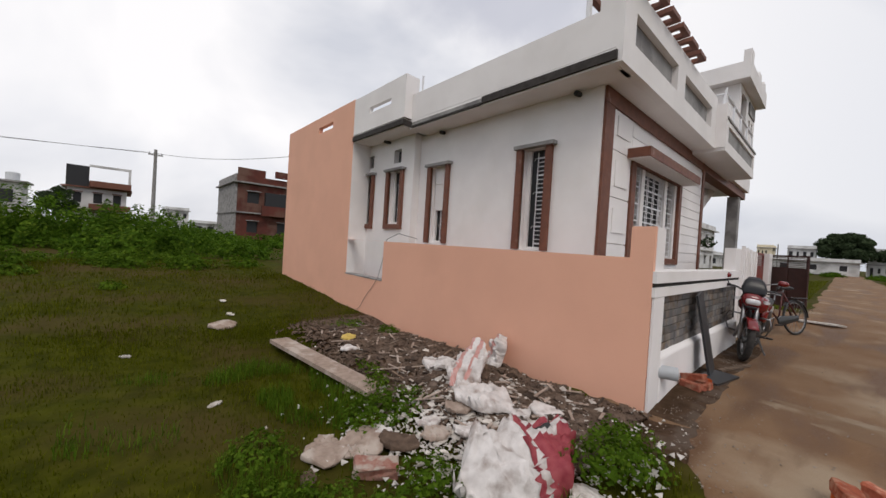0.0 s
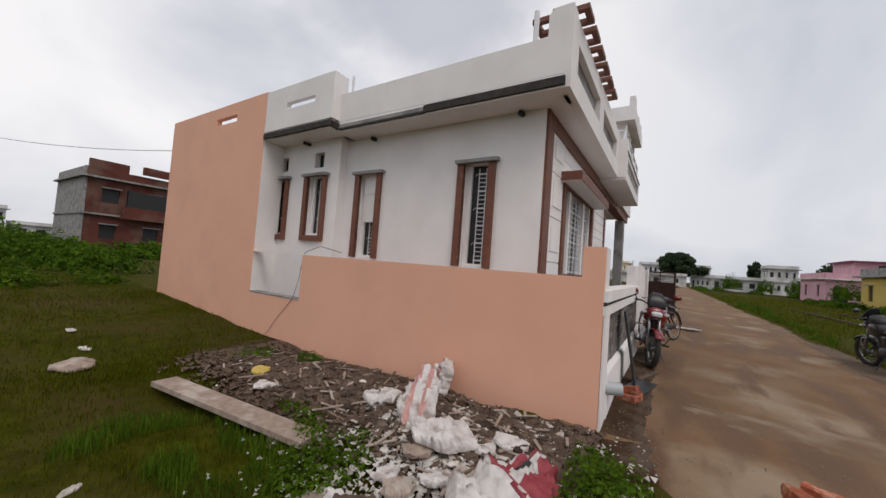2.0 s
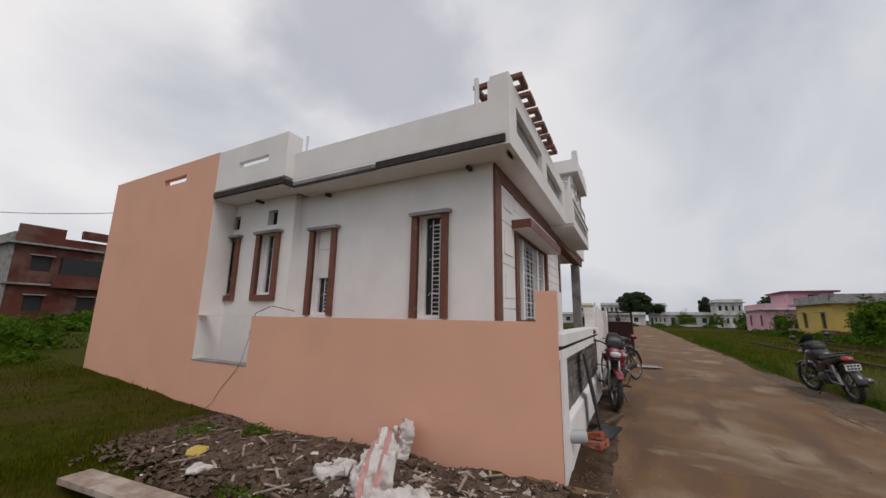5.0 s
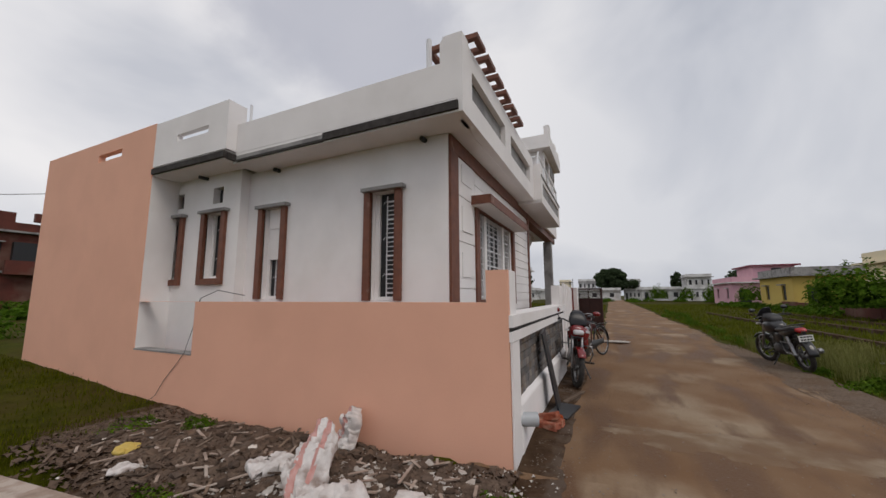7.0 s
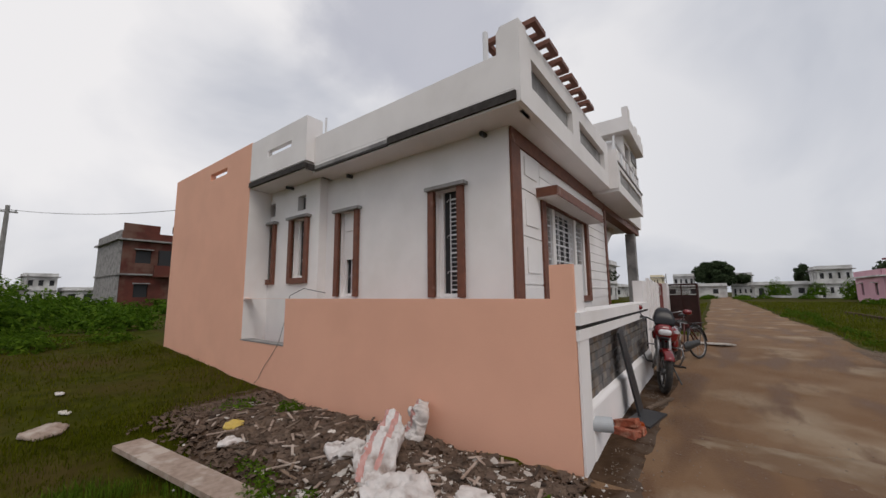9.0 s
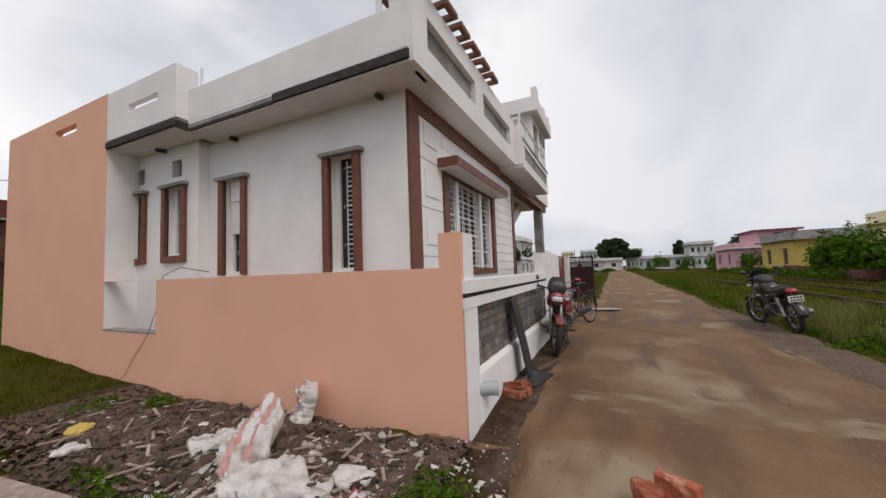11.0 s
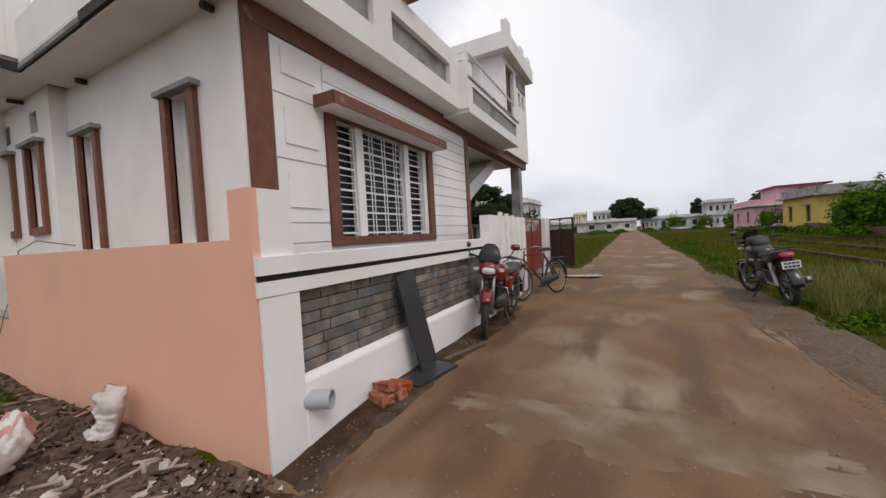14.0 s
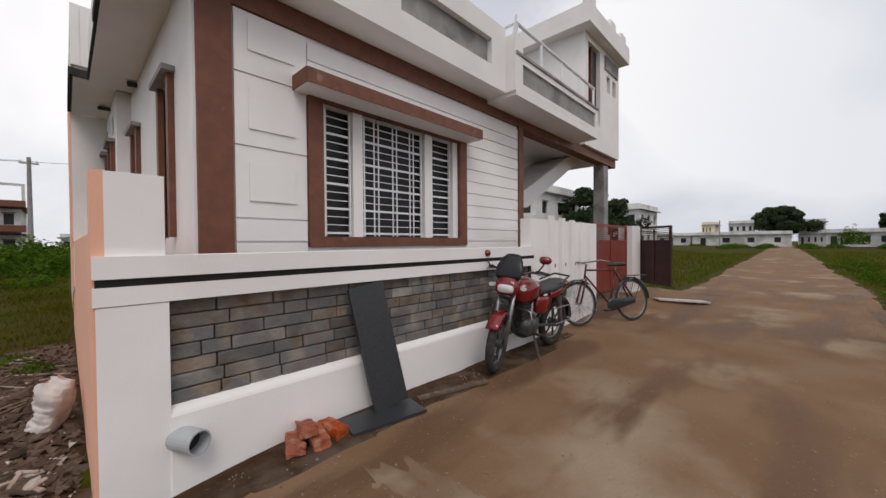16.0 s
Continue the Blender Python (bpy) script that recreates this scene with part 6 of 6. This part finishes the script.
mounds = [(1.95, 0.72, 0.0, 0.30, 0.26, 0.26), (0.75, 1.35, -0.2, 0.34, 0.3, 0.17), (1.15, 1.55, -0.2, 0.25, 0.25, 0.15), (0.15, 1.9, -0.2, 0.35, 0.35, 0.13), (1.62, 2.95, -0.2, 0.2, 0.35, 0.13), (1.80, 3.4, -0.18, 0.15, 0.45, 0.12), (0.3, 2.5, -0.2, 0.3, 0.3, 0.12), (2.12, 0.62, 0.0, 0.30, 0.26, 0.24), (2.35, 0.80, 0.02, 0.22, 0.2, 0.16), (1.3, 2.55, -0.22, 0.4, 0.35, 0.2), (1.75, 2.55, -0.2, 0.3, 0.3, 0.17), (0.4, 1.6, -0.2, 0.35, 0.35, 0.2), (1.0, 0.75, -0.1, 0.3, 0.2, 0.16), (0.4, 1.0, -0.2, 0.3, 0.3, 0.2), (2.9, 4.75, -0.12, 0.18, 0.3, 0.14), (2.6, 5.6, -0.16, 0.4, 0.4, 0.12)]
bush("weed_clumps", mounds, 3800, 0.018, "weed", "leafy green weeds growing among the rubble", 9, "weeds")
mounds = []
for i in range(70):
    x = r.uniform(3.0, 40)
    y = road_edge(x)[0] - abs(r.gauss(0.5, 0.6)) - 0.15 - (0.8 if x < 7 else 0)
    s = r.uniform(0.12, 0.34) * (1.35 if x < 8 else 1)
    mounds.append((x, y, -0.1, s * 1.3, s, s * r.uniform(0.7, 1.3)))
bush("weed_clumps", mounds, 1700, 0.03, "weed", "leafy green weeds along the road edge", 13, "weeds")
mounds = []
for i in range(26):
    x, y = r.uniform(34, 60), r.uniform(-15.2, -13.6)
    s = r.uniform(0.5, 1.0)
    mounds.append((x, y, 0, s * 1.5, s, s * 0.8))
for x, y, s in ((29.8, -12.6, 1.6), (29.2, -13.8, 1.8), (31.0, -13.2, 1.9), (29.0, -14.8, 1.5), (59, -16.5, 1.6), (95, -10, 2.2), (92, -15, 1.7), (88, -19, 2.2)):
    mounds.append((x, y, 0.8, s, s, s * 1.45))
for i in range(16):
    mounds.append((r.uniform(86, 108), r.uniform(-24, 14), 0, 2.2, 1.6, 0.9))
bush("roadside_bushes", mounds, 120, 0.13, "shrub", "green bushes beside the far houses", 17)


def blades(name, count, area, tall, wide, mat, label, seed, keep):
    """Bent grass blades, each two faces."""
    r = np.random.RandomState(seed)
    verts, faces = [], []
    x0, x1, y0, y1 = area
    xs, ys = r.uniform(x0, x1, count), r.uniform(y0, y1, count)
    for x, y, q, a, ln, sc in zip(xs, ys, r.uniform(size=count), r.uniform(0, 6.283, count), r.uniform(0.1, 0.9, count), r.uniform(0.45, 1.25, count)):
        k = keep(x, y)
        if q > k:
            continue
        z = height(x, y) - 0.01
        h, w = tall * sc * (0.5 + 0.5 * k), wide * sc
        c, s = math.cos(a), math.sin(a)
        n = len(verts)
        verts += [(x - c * w, y - s * w, z), (x + c * w, y + s * w, z), (x - s * h * 0.25 * ln + c * w * 0.6, y + c * h * 0.25 * ln + s * w * 0.6, z + h * 0.6),
                  (x - s * h * 0.25 * ln - c * w * 0.6, y + c * h * 0.25 * ln - s * w * 0.6, z + h * 0.6), (x - s * h * 0.7 * ln, y + c * h * 0.7 * ln, z + h * (1 - 0.25 * ln))]
        faces += [(n, n + 1, n + 2, n + 3), (n + 3, n + 2, n + 4)]
    arrays(name, verts, faces, mat, label, "grass")


def left_field(x, y):
    if y < road_edge(x)[1] + 0.03 or (x > 3.2 and y > 0.8):
        return 0.0
    v = 0.55 + 0.75 * noise.noise((x * 0.8, y * 0.8, 9))
    if x > 1.75 and 0.8 < y < 5.6:
        v *= 0.12
    return max(0.06, min(1.0, v))


def right_field(x, y):
    d = road_edge(x)[0] - y
    if d < 0.05:
        return 0.0
    return max(0.1, min(1.0, 0.6 + 0.6 * noise.noise((x * 0.6, y * 0.6, 3)))) * min(1.0, 0.3 + d)


blades("grass", 90000, (-3.5, 3.3, 0.0, 6.5), 0.07, 0.0035, "grass", "short patchy green grass on the vacant plot", 31, left_field)
blades("grass", 70000, (-9.0, 3.25, 5.5, 15.0), 0.10, 0.006, "grass", "short patchy green grass on the vacant plot", 32, left_field)
blades("grass", 30000, (-0.8, 2.0, 0.5, 4.6), 0.16, 0.004, "weed", "taller fresh grass tufts near the rubble", 36, lambda x, y: left_field(x, y) if noise.noise((x * 2, y * 2, 4)) > 0.1 else 0.0)
blades("grass", 70000, (2.0, 26.0, -9.0, -3.0), 0.16, 0.006, "field", "rough green grass beside the road", 33, right_field)
blades("grass", 40000, (14.0, 70.0, -20.0, -3.0), 0.28, 0.018, "field", "rough green grass beside the road", 34, right_field)
blades("grass", 26000, (14.0, 60.0, 0.6, 12.0), 0.25, 0.016, "field", "rough green grass beside the road", 35, lambda x, y: 0.7 if y > road_edge(x)[1] + 0.1 else 0.0)
blades("dry_weeds", 34000, (3.0, 13.0, -7.5, -3.2), 0.50, 0.005, "dry", "tall straw-coloured weeds at the road edge", 37,
       lambda x, y: 0.9 if noise.noise((x * 0.9, y * 0.9, 14)) > -0.05 and y < road_edge(x)[0] - 0.3 else 0.0)


def tree(x, y, tall, spread, seed, label, mat="darkleaf", leaf=0.2, count=14000, narrow=False):
    """A tapered trunk with forking limbs and a ragged crown of many small leaves."""
    r = random.Random(seed)
    t = thing("tree", (x, y, 0), label, "tree")
    bm = tube([(0, 0, -0.2), (0.1, 0.05, tall * 0.2), (0, 0.1, tall * 0.45)], [tall * 0.035, tall * 0.027, tall * 0.018], 8)
    tips = []
    for i in range(9):
        a = 2 * math.pi * i / 9 + r.uniform(-0.3, 0.3)
        k = spread * r.uniform(0.45, 0.85)
        tip = (k * math.cos(a), k * math.sin(a), tall * r.uniform(0.45, 0.82))
        tube([(0, 0.05, tall * r.uniform(0.22, 0.42)), (tip[0] * 0.5, tip[1] * 0.5, tip[2] * 0.75), tip], [tall * 0.014, tall * 0.009, tall * 0.004], 6, bm)
        tips.append(tip)
    tips += [(0, 0, tall * 0.82), (spread * 0.2, 0, tall * 0.88), (-spread * 0.25, spread * 0.1, tall * 0.8)]
    part("trunk", bm, "bark", t, smooth=True)
    g = np.random.RandomState(seed)
    cs, ns = [], []
    for p in tips:
        for j in range(5):
            c = np.array(p) + g.normal(scale=spread * 0.24, size=3) * np.array([1, 1, 0.5])
            m = count // (len(tips) * 5)
            d = g.normal(size=(m, 3))
            d /= np.linalg.norm(d, axis=1)[:, None]
            q = c + d * (g.uniform(0.4, 1.0, m) ** 0.5)[:, None] * spread * g.uniform(0.2, 0.36) * np.array([1, 1, 0.7 if not narrow else 1.4])
            cs.append(q)
            ns.append(d)
    cs, ns = np.concatenate(cs), np.concatenate(ns)
    v, f = leaves(cs, ns, g.uniform(0.6, 1.4, len(cs)) * leaf, seed)
    me = bpy.data.meshes.new("crown")
    me.from_pydata(v, [], f)
    me.materials.append(M[mat])
    new("crown", me).parent = t


tree(128, -1.5, 10.2, 4.8, 41, "large dark spreading tree at the road end", leaf=0.32)
tree(132, -19.5, 8.5, 1.7, 42, "slim conifer-like tree behind the houses", leaf=0.3, count=4000, narrow=True)
tree(110, -29, 6.0, 4.0, 43, "rounded dark tree behind the houses", leaf=0.3, count=5000)
tree(76, -23, 6.0, 3.5, 44, "dark tree behind the pink house", leaf=0.25, count=5000)
tree(40, 13.2, 7.0, 2.6, 45, "dark green tree beyond the porch", leaf=0.16, count=9000)
tree(45, 12.2, 6.2, 2.4, 46, "dark green tree beyond the porch", leaf=0.16, count=8000)
tree(-5.8, 57, 5.2, 1.5, 47, "dark tree beside the white house", leaf=0.15, count=4000)

# ---- pieces: stone cladding of the compound wall ----
def stone_cladding():
    r = random.Random(8)
    face = cp("cladding", box(3.552, 7.398, 0.975, 0.988, 0.43, 1.022), "mortar", None, "grey and brown stone cladding")
    rows = 7
    h = (1.022 - 0.43) / rows
    shapes = {}
    for j in range(rows):
        x = 3.552 - r.uniform(0, 0.12)
        while x < 7.39:
            w = r.choice((0.16, 0.20, 0.24, 0.28, 0.33))
            a, b2 = max(x, 3.554), min(x + w, 7.396)
            x += w
            if b2 - a < 0.04:
                continue
            key = round(b2 - a, 2)
            if key not in shapes:
                n, k = key / 2 - 0.004, h / 2 - 0.004
                bm = box(-n, n, -0.018, 0.012, -k, k)
                bmesh.ops.bevel(bm, geom=bm.edges[:], offset=0.004, segments=1, affect="EDGES")
                me = bpy.data.meshes.new("stone")
                bm.to_mesh(me)
                bm.free()
                me.materials.append(M["stone"])
                shapes[key] = me
            ob = new("stone", shapes[key])
            ob.parent = face
            ob.location = Vector(((a + b2) / 2, 0.967 + r.uniform(-0.005, 0.005), 0.43 + h * (j + 0.5))) - Vector(CB)


stone_cladding()
